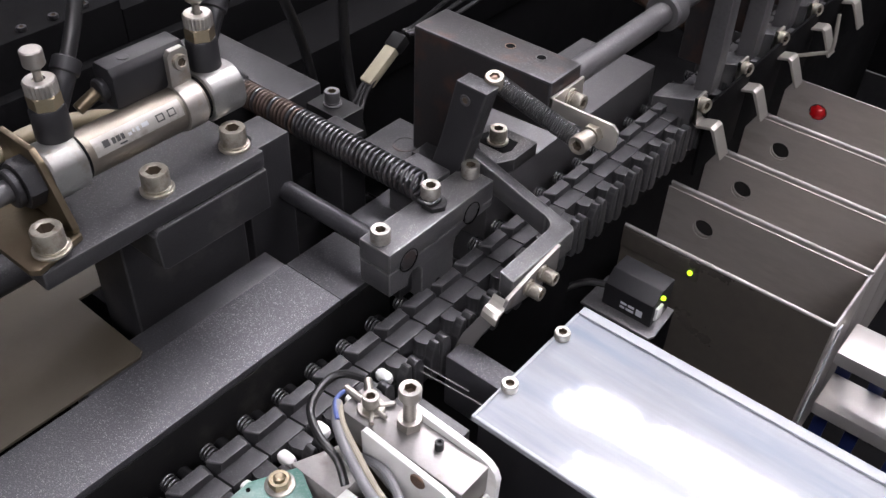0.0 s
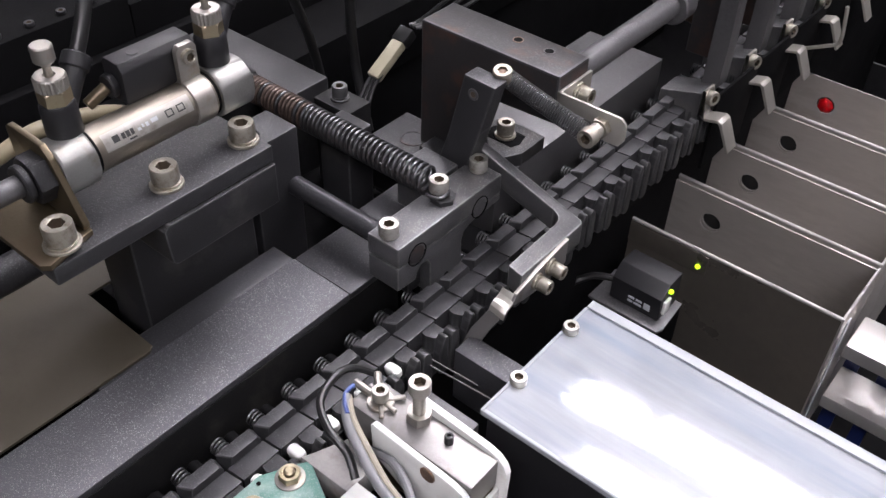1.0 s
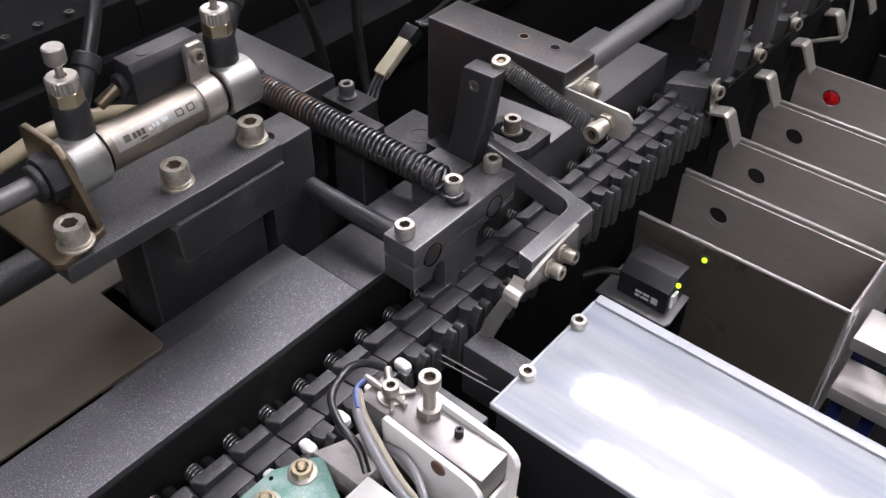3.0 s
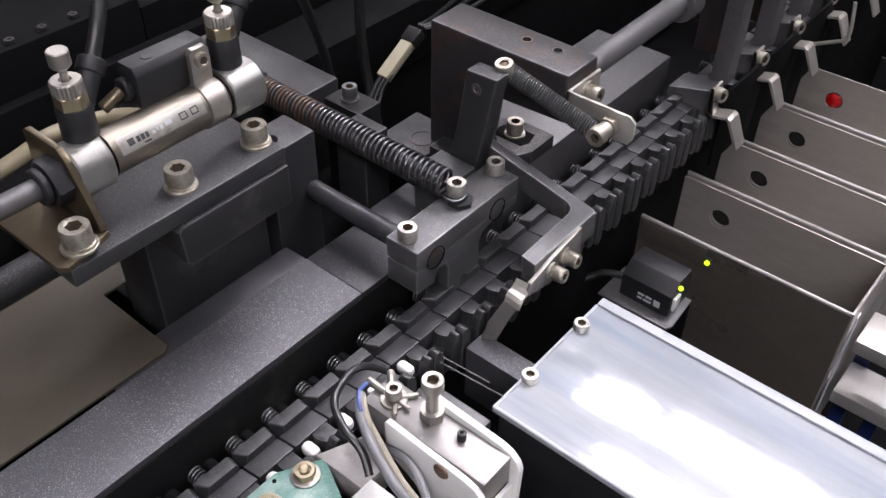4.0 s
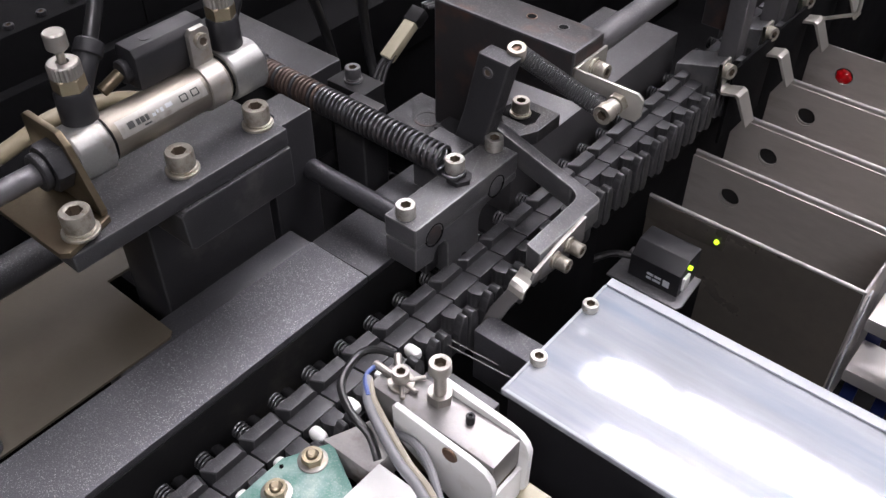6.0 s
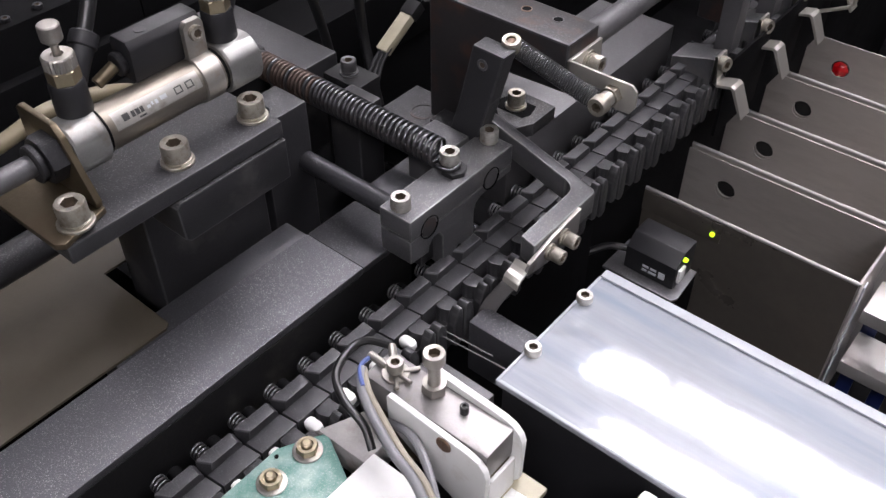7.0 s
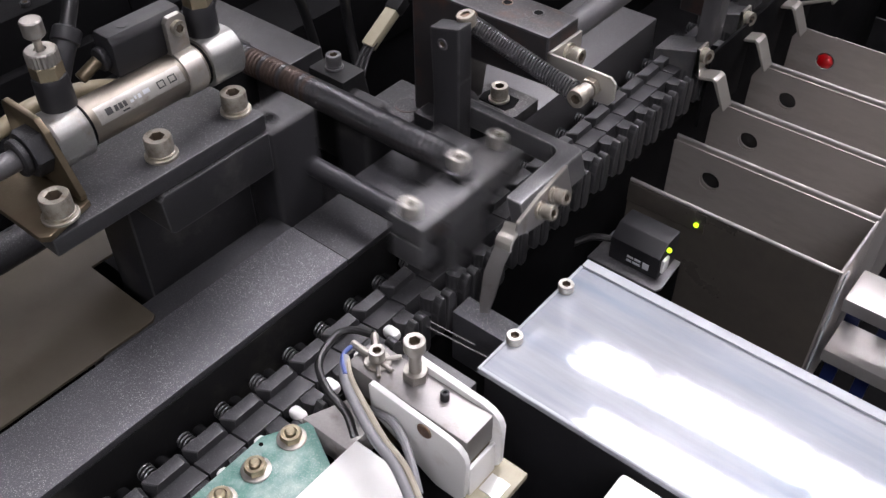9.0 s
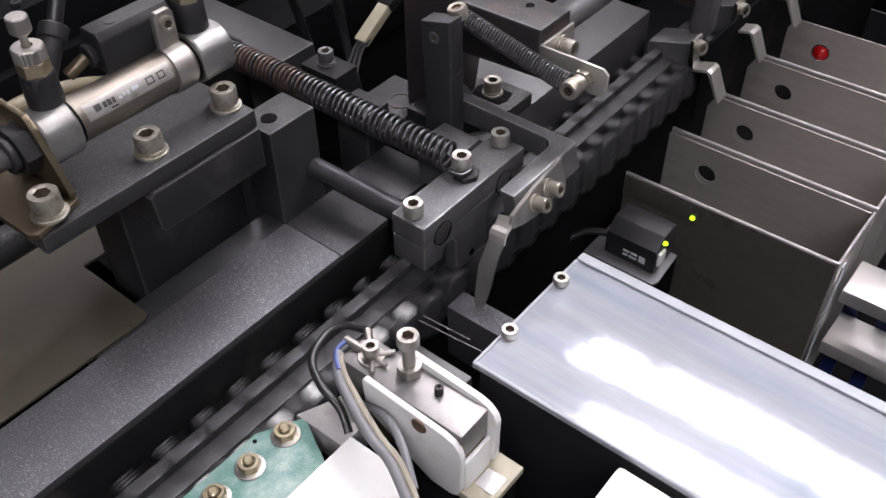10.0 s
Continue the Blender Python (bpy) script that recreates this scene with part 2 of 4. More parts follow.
def rod(bm, p0, p1, r, bev=0.0005, seg=24):
    length = (Vector(p1) - Vector(p0)).length
    return lathe(bm, [(0, r - bev), (bev, r), (length - bev, r), (length, r - bev)], p0, Vector(p1) - Vector(p0), seg)


def hose(bm, pts, r, seg=10, steps=8):
    """A round hose through the points, smoothed."""
    pts = [Vector(p) for p in pts]
    line = []
    for i in range(len(pts) - 1):
        a, b, c, d = pts[max(i - 1, 0)], pts[i], pts[i + 1], pts[min(i + 2, len(pts) - 1)]
        for k in range(steps):
            t = k / steps
            line.append(0.5 * (2 * b + (c - a) * t + (2 * a - 5 * b + 4 * c - d) * t * t + (3 * b - a - 3 * c + d) * t ** 3))
    line.append(pts[-1])
    rings = []
    up = Vector((0.13, 0.31, 0.94)).normalized()
    for i, p in enumerate(line):
        d = (line[min(i + 1, len(line) - 1)] - line[max(i - 1, 0)]).normalized()
        s = d.cross(up).normalized()
        up = s.cross(d).normalized()
        rings.append([bm.verts.new(p + r * (s * math.cos(2 * math.pi * k / seg) + up * math.sin(2 * math.pi * k / seg))) for k in range(seg)])
    faces = []
    for a, b in zip(rings, rings[1:]):
        for k in range(seg):
            faces.append(bm.faces.new((a[k], a[(k + 1) % seg], b[(k + 1) % seg], b[k])))
    faces += [bm.faces.new(rings[0]), bm.faces.new(rings[-1])]
    bmesh.ops.recalc_face_normals(bm, faces=faces)
    return bm


def coil_turns(bm, radius, wire, pitch, turns, seg=18, around=7):
    """Turns of round wire about the x axis, beginning at x = 0."""
    n = int(seg * turns)
    rings = []
    for i in range(n + 1):
        a = 2 * math.pi * i / seg
        c = Vector((pitch * i / seg, radius * math.cos(a), radius * math.sin(a)))
        out = Vector((0, math.cos(a), math.sin(a)))
        rings.append([bm.verts.new(c + wire * (out * math.cos(2 * math.pi * k / around) + Vector((1, 0, 0)) * math.sin(2 * math.pi * k / around)))
                      for k in range(around)])
    faces = []
    for a, b in zip(rings, rings[1:]):
        for k in range(around):
            faces.append(bm.faces.new((a[k], a[(k + 1) % around], b[(k + 1) % around], b[k])))
    faces += [bm.faces.new(rings[0]), bm.faces.new(rings[-1])]
    bmesh.ops.recalc_face_normals(bm, faces=faces)
    return bm


def mesh_of(name, bm, material, smooth=True):
    me = bpy.data.meshes.new(name)
    bm.to_mesh(me)
    bm.free()
    me.materials.append(material)
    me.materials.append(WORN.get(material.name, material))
    if smooth:
        me.polygons.foreach_set("use_smooth", [True] * len(me.polygons))
        me.set_sharp_from_angle(angle=radians(32))
    return me


def B():
    return bmesh.new()


def origin(ob):
    m = Vector((0, 0, 0))
    while ob:
        m += ob.location
        ob = ob.parent
    return m


def thing(name, at, label, category, group="", kind=""):
    ob = new(name)
    ob.empty_display_size = 0.01
    ob.location = at
    return tagged(ob, label, category, group, kind)


def part(name, bm, material, parent, label=""):
    """Links a bmesh, given in the place's own metres, as one mesh under a thing or part."""
    bmesh.ops.translate(bm, verts=bm.verts, vec=-origin(parent))
    ob = new(name, mesh_of(name, bm, material))
    ob.parent = parent
    return tagged(ob, label)


def solo(name, bm, material, label, category, at=(0, 0, 0), group="", kind=""):
    """A thing that is one mesh."""
    bmesh.ops.translate(bm, verts=bm.verts, vec=-Vector(at))
    ob = new(name, mesh_of(name, bm, material))
    ob.location = at
    return tagged(ob, label, category, group, kind)


SHARED = {}


def set_in(name, me, parent, m):
    """A part on a shared mesh, at the pose m in the place."""
    ob = new(name, me)
    ob.parent = parent
    ob.matrix_local = Matrix.Translation(-origin(parent)) @ m
    return ob


def aim(p, way):
    return Matrix.Translation(p) @ Vector(way).normalized().to_track_quat("Z", "Y").to_matrix().to_4x4()


def bolt(parent, p, d=0.0100, h=0.006, way=(0, 0, 1), material=None, washer=True, shank=0.0, name="socket_bolt"):
    """A socket-head cap screw whose seat is at p."""
    material = material or BOLT
    key = (round(d, 5), round(h, 5), material.name, washer, round(shank, 4))
    if key not in SHARED:
        r = d / 2
        bm = B()
        base = 0.0
        if washer:
            lathe(bm, [(0, r * 1.22), (0.0010, r * 1.22), (0.0012, r * 1.17), (0.0012, r * 0.9)], (0, 0, 0), (0, 0, 1))
            lathe(bm, [(0.0012, r * 1.0), (0.0022, r * 1.04), (0.0024, r * 0.95)], (0, 0, 0), (0, 0, 1))
            base = 0.0022
        if shank:
            lathe(bm, [(0, r * 0.58), (shank, r * 0.58)], (0, 0, 0), (0, 0, 1))
            base = shank
        lathe(bm, [(base, r * 0.94), (base + 0.0004, r), (base + h - 0.0006, r), (base + h, r * 0.93), (base + h, r * 0.57), (base + h - 0.0002, r * 0.55),
                   (base + h * 0.45, r * 0.53)], (0, 0, 0), (0, 0, 1), 24, hexes=(5, 6))
        me = SHARED[key] = mesh_of(name, bm, material)
        me.materials[1] = SOCKET_BROWN
        for f in me.polygons:                  # the socket has its own brown
            spots = [me.vertices[i].co for i in f.vertices]
            if all(math.hypot(c.x, c.y) < r * 0.575 and base + h * 0.4 < c.z < base + h - 0.0001 for c in spots):
                f.material_index = 1
    return set_in(name, SHARED[key], parent, aim(p, way))


def nut(parent, p, d, h, way=(0, 0, 1), material=None, hole=0.5, name="hex_nut"):
    material = material or BOLT
    key = ("nut", round(d, 5), round(h, 5), material.name, hole)
    if key not in SHARED:
        r = d / 2
        SHARED[key] = mesh_of(name, lathe(B(), [(0, r), (h * 0.85, r), (h, r * 0.9), (h, r * hole), (h * 0.6, r * hole * 0.95)], (0, 0, 0), (0, 0, 1), 24, hexes=(0, 1)), material)
    return set_in(name, SHARED[key], parent, aim(p, way))


def dimple(parent, p, r, way, material=None, name="hole"):
    """A drilled hole shown as a recessed rim with a dark bottom."""
    bm = lathe(B(), [(-0.002, r * 1.02), (0.0003, r * 1.02), (0.0003, r * 0.86), (-0.0015, r * 0.82)], (0, 0, 0), (0, 0, 1))
    cap = mesh_of(name + "_bottom", lathe(B(), [(-0.0015, r * 0.88), (0.00012, r * 0.88), (0.00012, 0.0)], (0, 0, 0), (0, 0, 1)), DARK)
    rim = set_in(name, mesh_of(name, bm, material or DARK), parent, aim(p, way))
    set_in(name + "_bottom", cap, parent, aim(p, way))
    return rim


# ---- the workshop round the machine ----
def room():
    for nm, d in (("floor", (-3, 3, -3, 3.5, -0.95, -0.90)), ("ceiling", (-3, 3, -3, 3.5, 2.8, 2.85)), ("wall_west", (-3.1, -3, -3, 3.5, -0.9, 2.8)),
                  ("wall_east", (3, 3.1, -3, 3.5, -0.9, 2.8)), ("wall_south", (-3, 3, -3.1, -3, -0.9, 2.8)), ("wall_north", (-3, 3, 3.5, 3.6, -0.9, 2.8))):
        solo(nm, box(B(), *d, bev=0), {"floor": FLOORPAINT, "ceiling": CEILPAINT}.get(nm, WALLPAINT), "plain grey painted workshop " + nm.split("_")[0], nm.split("_")[0], kind="structure")


def ceiling_light(x, y, tubes=3, length=1.2):
    t = thing("ceiling_light", (x, y, 2.8), "hanging white fluorescent light with bare glowing tubes", "lamp", "ceiling lights")
    for s in (-1, 1):
        xe = x + s * (length / 2 + 0.015)
        part("end_bar", box(B(), xe - 0.015, xe + 0.015, y - 0.20, y + 0.20, 1.80, 1.87, 0.004), WALLPAINT, t)
        part("hanger_rod", rod(B(), (xe, y, 1.87), (xe, y, 2.8), 0.006, 0.001, 12), WALLPAINT, t)
    for k in range(tubes):
        yy = y + (k - (tubes - 1) / 2) * 0.17
        part("tube", rod(B(), (x - length / 2, yy, 1.835), (x + length / 2, yy, 1.835), 0.019, 0.003, 16), TUBELIGHT, t, "glowing white fluorescent tube")


room()
# lid mirrors (-0.58, 1.67) and (0.70, 1.67); the others are added unseen fill
for lx, ly in ((-2.40, 1.67), (-0.58, 1.67), (0.70, 1.67), (-0.25, 0.90), (0.75, -1.2), (1.60, -1.0)):
    ceiling_light(lx, ly)


# ---- machine bed and rails ----
def bed():
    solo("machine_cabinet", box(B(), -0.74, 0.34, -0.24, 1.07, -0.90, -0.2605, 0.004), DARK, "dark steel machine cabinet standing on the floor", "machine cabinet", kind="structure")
    solo("machine_bed", box(B(), -0.75, 0.35, -0.25, 1.05, -0.26, -0.24, 0.002), DARK, "steel machine bed under all the units, near-black for shade", "machine bed", kind="structure")
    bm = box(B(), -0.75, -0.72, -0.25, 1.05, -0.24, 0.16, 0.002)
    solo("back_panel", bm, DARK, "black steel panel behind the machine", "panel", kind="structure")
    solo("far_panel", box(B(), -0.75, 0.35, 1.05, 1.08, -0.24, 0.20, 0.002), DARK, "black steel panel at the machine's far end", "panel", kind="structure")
    # bearing structure of the carriage, its deep shade put into the colour
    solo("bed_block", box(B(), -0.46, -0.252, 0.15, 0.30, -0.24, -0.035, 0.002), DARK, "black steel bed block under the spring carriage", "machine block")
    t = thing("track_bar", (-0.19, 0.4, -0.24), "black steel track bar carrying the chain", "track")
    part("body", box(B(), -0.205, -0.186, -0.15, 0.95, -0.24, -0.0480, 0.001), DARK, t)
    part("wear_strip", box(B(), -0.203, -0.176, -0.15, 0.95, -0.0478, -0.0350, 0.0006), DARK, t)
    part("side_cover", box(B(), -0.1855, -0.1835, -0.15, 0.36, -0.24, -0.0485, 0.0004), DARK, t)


def guide_rail():
    t = thing("guide_rail", (-0.23, 0.1, -0.05), "long black steel guide rail with worn dusty top", "rail")
    # body is coloured blacker than the top to hold the rail side's shade
    part("rail_body", box(B(), -0.2476, -0.2120, -0.20, 0.2355, -0.05, -0.0042, 0.0003), OILY_SHADE, t)
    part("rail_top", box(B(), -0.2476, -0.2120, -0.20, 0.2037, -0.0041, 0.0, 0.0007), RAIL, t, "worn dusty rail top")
    part("rail_end", box(B(), -0.2476, -0.2120, 0.2040, 0.2355, -0.0041, -0.0003, 0.0007), RAIL_DARK, t, "smooth darker rail end piece")
    part("web", box(B(), -0.262, -0.2478, 0.10, 0.2040, -0.05, -0.0012, 0.0006), RAIL_DARK, t)
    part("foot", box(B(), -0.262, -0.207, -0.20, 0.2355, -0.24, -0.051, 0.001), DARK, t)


def sheet_plate():
    t = thing("cover_sheet", (-0.29, 0.03, 0), "flat olive-brown sheet metal cover beside the rail", "cover")
    poly = [(-0.325, -0.20), (-0.2494, -0.20), (-0.2494, 0.1250), (-0.2515, 0.1276), (-0.297, 0.1278), (-0.297, 0.20), (-0.325, 0.20)]
    part("sheet", prism(B(), poly, "z", -0.0008, 0.0006, 0.0003), BEIGE, t)
    bolt(t, (-0.2555, 0.047, 0.0006), 0.009, 0.0035, material=BLACK)
    solo("sheet_support", box(B(), -0.325, -0.265, -0.20, 0.098, -0.24, -0.0012, 0.001), DARK, "black steel support under the cover sheet", "support")


# ---- air cylinder on its support bar ----
CX, CZ = -0.262, 0.0925


def cylinder_support():
    t = thing("cylinder_support", (-0.255, 0.12, 0), "dusty black steel bar on a leg carrying the air cylinder", "support")
    part("top_bar", box(B(), -0.2755, -0.2385, 0.0945, 0.1915, 0.0660, 0.0735, 0.0007), BLACK_DUSTY, t)
    part("lower_block", prism(B(), [(0.1385, 0.0655), (0.1365, 0.0635), (0.1375, 0.0480), (0.1395, 0.0465), (0.191, 0.0465), (0.191, 0.0655)], "x", -0.274, -0.2370, 0.0006), BLACK, t)
    part("leg", box(B(), -0.2930, -0.2668, 0.1372, 0.1985, -0.0340, 0.0655, 0.0008), BLACK, t)
    bolt(t, (-0.2492, 0.1860, 0.0735), 0.0104, 0.0068)
    bolt(t, (-0.2486, 0.1485, 0.0735), 0.0106, 0.0068)


def end_bracket():
    t = thing("cylinder_bracket", (-0.258, 0.105, 0.0735), "yellowed steel angle bracket holding the air cylinder", "bracket")
    poly = [(-0.2810, 0.0765), (-0.2450, 0.0765), (-0.2445, 0.0790), (-0.2555, 0.1010), (-0.2595, 0.1050), (-0.2790, 0.1050), (-0.2810, 0.1035)]
    part("upright", prism(B(), poly, "y", 0.1115, 0.1140, 0.0005), BRONZE, t)
    part("foot", prism(B(), [(-0.2790, 0.091), (-0.2405, 0.0915), (-0.2380, 0.094), (-0.2440, 0.1140), (-0.2790, 0.1140)], "z", 0.0737, 0.0762, 0.0005), BRONZE, t)
    bolt(t, (-0.2445, 0.1028, 0.0762), 0.0108, 0.0072)
    nut(t, (CX, 0.1113, CZ), 0.0185, 0.006, (0, -1, 0), BLACK, 0.55)
    part("lock_ring", rod(B(), (CX, 0.1050, CZ), (CX, 0.1020, CZ), 0.0070, 0.0006), BLACK, t)


def cylinder():
    t = thing("air_cylinder", (CX, 0.15, CZ), "small stainless air cylinder with two flow control valves", "air cylinder")
    part("barrel", rod(B(), (CX, 0.122, CZ), (CX, 0.186, CZ), 0.0087, 0.0003, 40), TUBE, t, "stainless tube with tarnish")
    part("groove", rod(B(), (CX, 0.1277, CZ), (CX, 0.1290, CZ), 0.0089, 0.0002, 40), DARK, t)
    part("groove", rod(B(), (CX, 0.1805, CZ), (CX, 0.1818, CZ), 0.0089, 0.0002, 40), DARK, t)
    for y0, y1 in ((0.1142, 0.1275), (0.1822, 0.1975)):
        bm = lathe(B(), [(0, 0.0098), (0.0008, 0.0106), (y1 - y0 - 0.0008, 0.0106), (y1 - y0, 0.0098)], (CX, y0, CZ), (0, 1, 0), 48)
        # two flats milled on the cap
        for v in bm.verts:
            v.co.x = min(v.co.x, CX + 0.0094)
            v.co.z = min(v.co.z, CZ + 0.0096)
        part("end_cap", bm, ALU, t, "bright machined aluminium end cap")
    part("piston_rod", rod(B(), (CX, 0.03, CZ), (CX, 0.109, CZ), 0.0040, 0.0004), GREYPLATE, t)
    # sensor band and switch
    band = part("switch_band", lathe(B(), [(0, 0.0090), (0.0003, 0.0096), (0.0087, 0.0096), (0.009, 0.0090)], (CX, 0.1705, CZ), (0, 1, 0), 40), STEEL, t, "bright steel clamp band")
    part("band_lug", prism(B(), [(0.1705, 0.1005), (0.1795, 0.1005), (0.1795, 0.1145), (0.1780, 0.1165), (0.1720, 0.1165), (0.1705, 0.1145)], "x", CX - 0.0015, CX + 0.0012, 0.0005), STEEL, band)
    bolt(band, (CX + 0.0012, 0.1750, 0.1115), 0.0062, 0.0022, (1, 0, 0.15), BOLT, washer=False, name="band_screw")
    sw = part("proximity_switch", prism(B(), [(CX - 0.0135, 0.1010), (CX - 0.0020, 0.1010), (CX - 0.0015, 0.1140), (CX - 0.0035, 0.1170), (CX - 0.0120, 0.1170), (CX - 0.0135, 0.1150)],
                                          "y", 0.1490, 0.1805, 0.0007), PLASTIC, t, "black plastic reed switch")
    part("switch_end", rod(B(), (CX - 0.0085, 0.1490, 0.1075), (CX - 0.0085, 0.1460, 0.1075), 0.0046, 0.0006, 20), PLASTIC, sw)
    part("switch_lead", rod(B(), (CX - 0.0085, 0.1460, 0.1075), (CX - 0.0092, 0.1375, 0.1035), 0.0024, 0.0004, 16), BRONZE, sw, "yellowed clear cable sleeve")
    part("badge", rod(B(), (CX - 0.007, 0.1580, 0.1169), (CX - 0.007, 0.1580, 0.1173), 0.0022, 0.0001, 20), PLASTIC, sw)
    # paper label wrapped on the barrel, print as plain bars
    bm = B()
    ys, angs = (0.1315, 0.1690), [radians(a) for a in range(12, 57, 4)]
    grid = [[bm.verts.new((CX + 0.00885 * math.cos(a), y, CZ + 0.00885 * math.sin(a))) for a in angs] for y in ys]
    for i in range(len(angs) - 1):
        bm.faces.new((grid[0][i], grid[1][i], grid[1][i + 1], grid[0][i + 1]))
    lab = part("label", bm, LABEL, t, "silver maker's label with small dark print")
    for y0, y1, a0, a1 in ((0.1350, 0.1376, 26, 42), (0.1386, 0.1400, 26, 40), (0.1404, 0.1420, 26, 40), (0.1424, 0.1437, 26, 40), (0.1410, 0.1440, 17, 21), (0.1452, 0.1466, 27, 34),
                           (0.1472, 0.1480, 30, 38), (0.1488, 0.1500, 28, 38), (0.1512, 0.1540, 30, 40), (0.1575, 0.1580, 24, 42), (0.1603, 0.1608, 24, 42), (0.1580, 0.1603, 24, 27), (0.1580, 0.1603, 39, 42),
                           (0.1625, 0.1630, 24, 42), (0.1653, 0.1658, 24, 42), (0.1630, 0.1653, 24, 27), (0.1630, 0.1653, 39, 42)):
        bm = B()
        g = [[bm.verts.new((CX + 0.0090 * math.cos(radians(a)), y, CZ + 0.0090 * math.sin(radians(a)))) for a in (a0, (a0 + a1) / 2, a1)] for y in (y0, y1)]
        for i in range(2):
            bm.faces.new((g[0][i], g[1][i], g[1][i + 1], g[0][i + 1]))
        part("print_bar", bm, PALEINK if 0.144 < y1 < 0.155 else INK, lab)
    # flow control valves
    for k, (x, y, h) in enumerate(((CX - 0.0035, 0.1245, 0.0), (CX - 0.0035, 0.1895, 0.0))):
        z = CZ + 0.0085
        v = part("flow_valve", lathe(B(), [(0, 0.0061), (0.001, 0.0064), (0.0118, 0.0062), (0.0130, 0.0056)], (x, y, z), (0, 0, 1), 32), PLASTIC, t, "black flow control valve body")
        part("valve_collar", lathe(B(), [(0.0130, 0.0057), (0.0175, 0.0057), (0.0180, 0.0050)], (x, y, z), (0, 0, 1), 24, hexes=(0, 1)), BRASS, v, "nickel brass hexagon collar")
        bm = B()
        seg = 48
        lathe(bm, [(0.0180, 0.0045), (0.0182, 0.0056), (0.0225, 0.0056), (0.0231, 0.0050), (0.0231, 0.0022), (0.0220, 0.0020)], (x, y, z), (0, 0, 1), seg)
        for i, vert in enumerate(bm.verts):
            ring, j = divmod(i, seg)
            if ring in (1, 2) and j % 2:
                d = Vector((vert.co.x - x, vert.co.y - y, 0)).normalized()
                vert.co -= d * 0.0004
        part("lock_nut", bm, STEEL, v, "knurled steel lock nut")
        part("needle_stem", lathe(B(), [(0.0215, 0.0014), (0.0265, 0.0014), (0.0282, 0.0034), (0.0286, 0.0037), (0.0335, 0.0037), (0.0340, 0.0033)], (x, y, z), (0, 0, 1), 28), STEEL, v)
        part("elbow", hose(B(), [(x - 0.001, y + 0.002, z + 0.008), (x - 0.004, y + 0.008, z + 0.0145), (x - 0.006, y + 0.012, z + 0.0180)], 0.0044, 20), PLASTIC, v)
        part("release_ring", rod(B(), (x - 0.0058, y + 0.0116, z + 0.0176), (x - 0.0078, y + 0.0155, z + 0.0212), 0.0051, 0.0006, 24), PLASTIC, v)
    return t


def air_hoses():
    z = CZ + 0.0085
    solo("air_hose", hose(B(), [(CX - 0.0108, 0.1390, z + 0.0205), (CX - 0.014, 0.146, z + 0.0300), (CX - 0.020, 0.154, z + 0.0400), (CX - 0.032, 0.168, z + 0.058)], 0.0027, 14), RUBBER,
         "grey-black air hose curving up from a valve", "hose", group="air hoses")
    solo("air_hose", hose(B(), [(CX - 0.0108, 0.2040, z + 0.0205), (CX - 0.032, 0.228, z + 0.030), (CX - 0.072, 0.275, z + 0.004), (CX - 0.092, 0.318, 0.030), (CX - 0.092, 0.330, -0.03)], 0.0028, 14), RUBBER,
         "black air hose drooping behind the spring", "hose", group="air hoses")


# ---- the sliding carriage ----
REACH = 0.0208   # the carriage's stroke along x


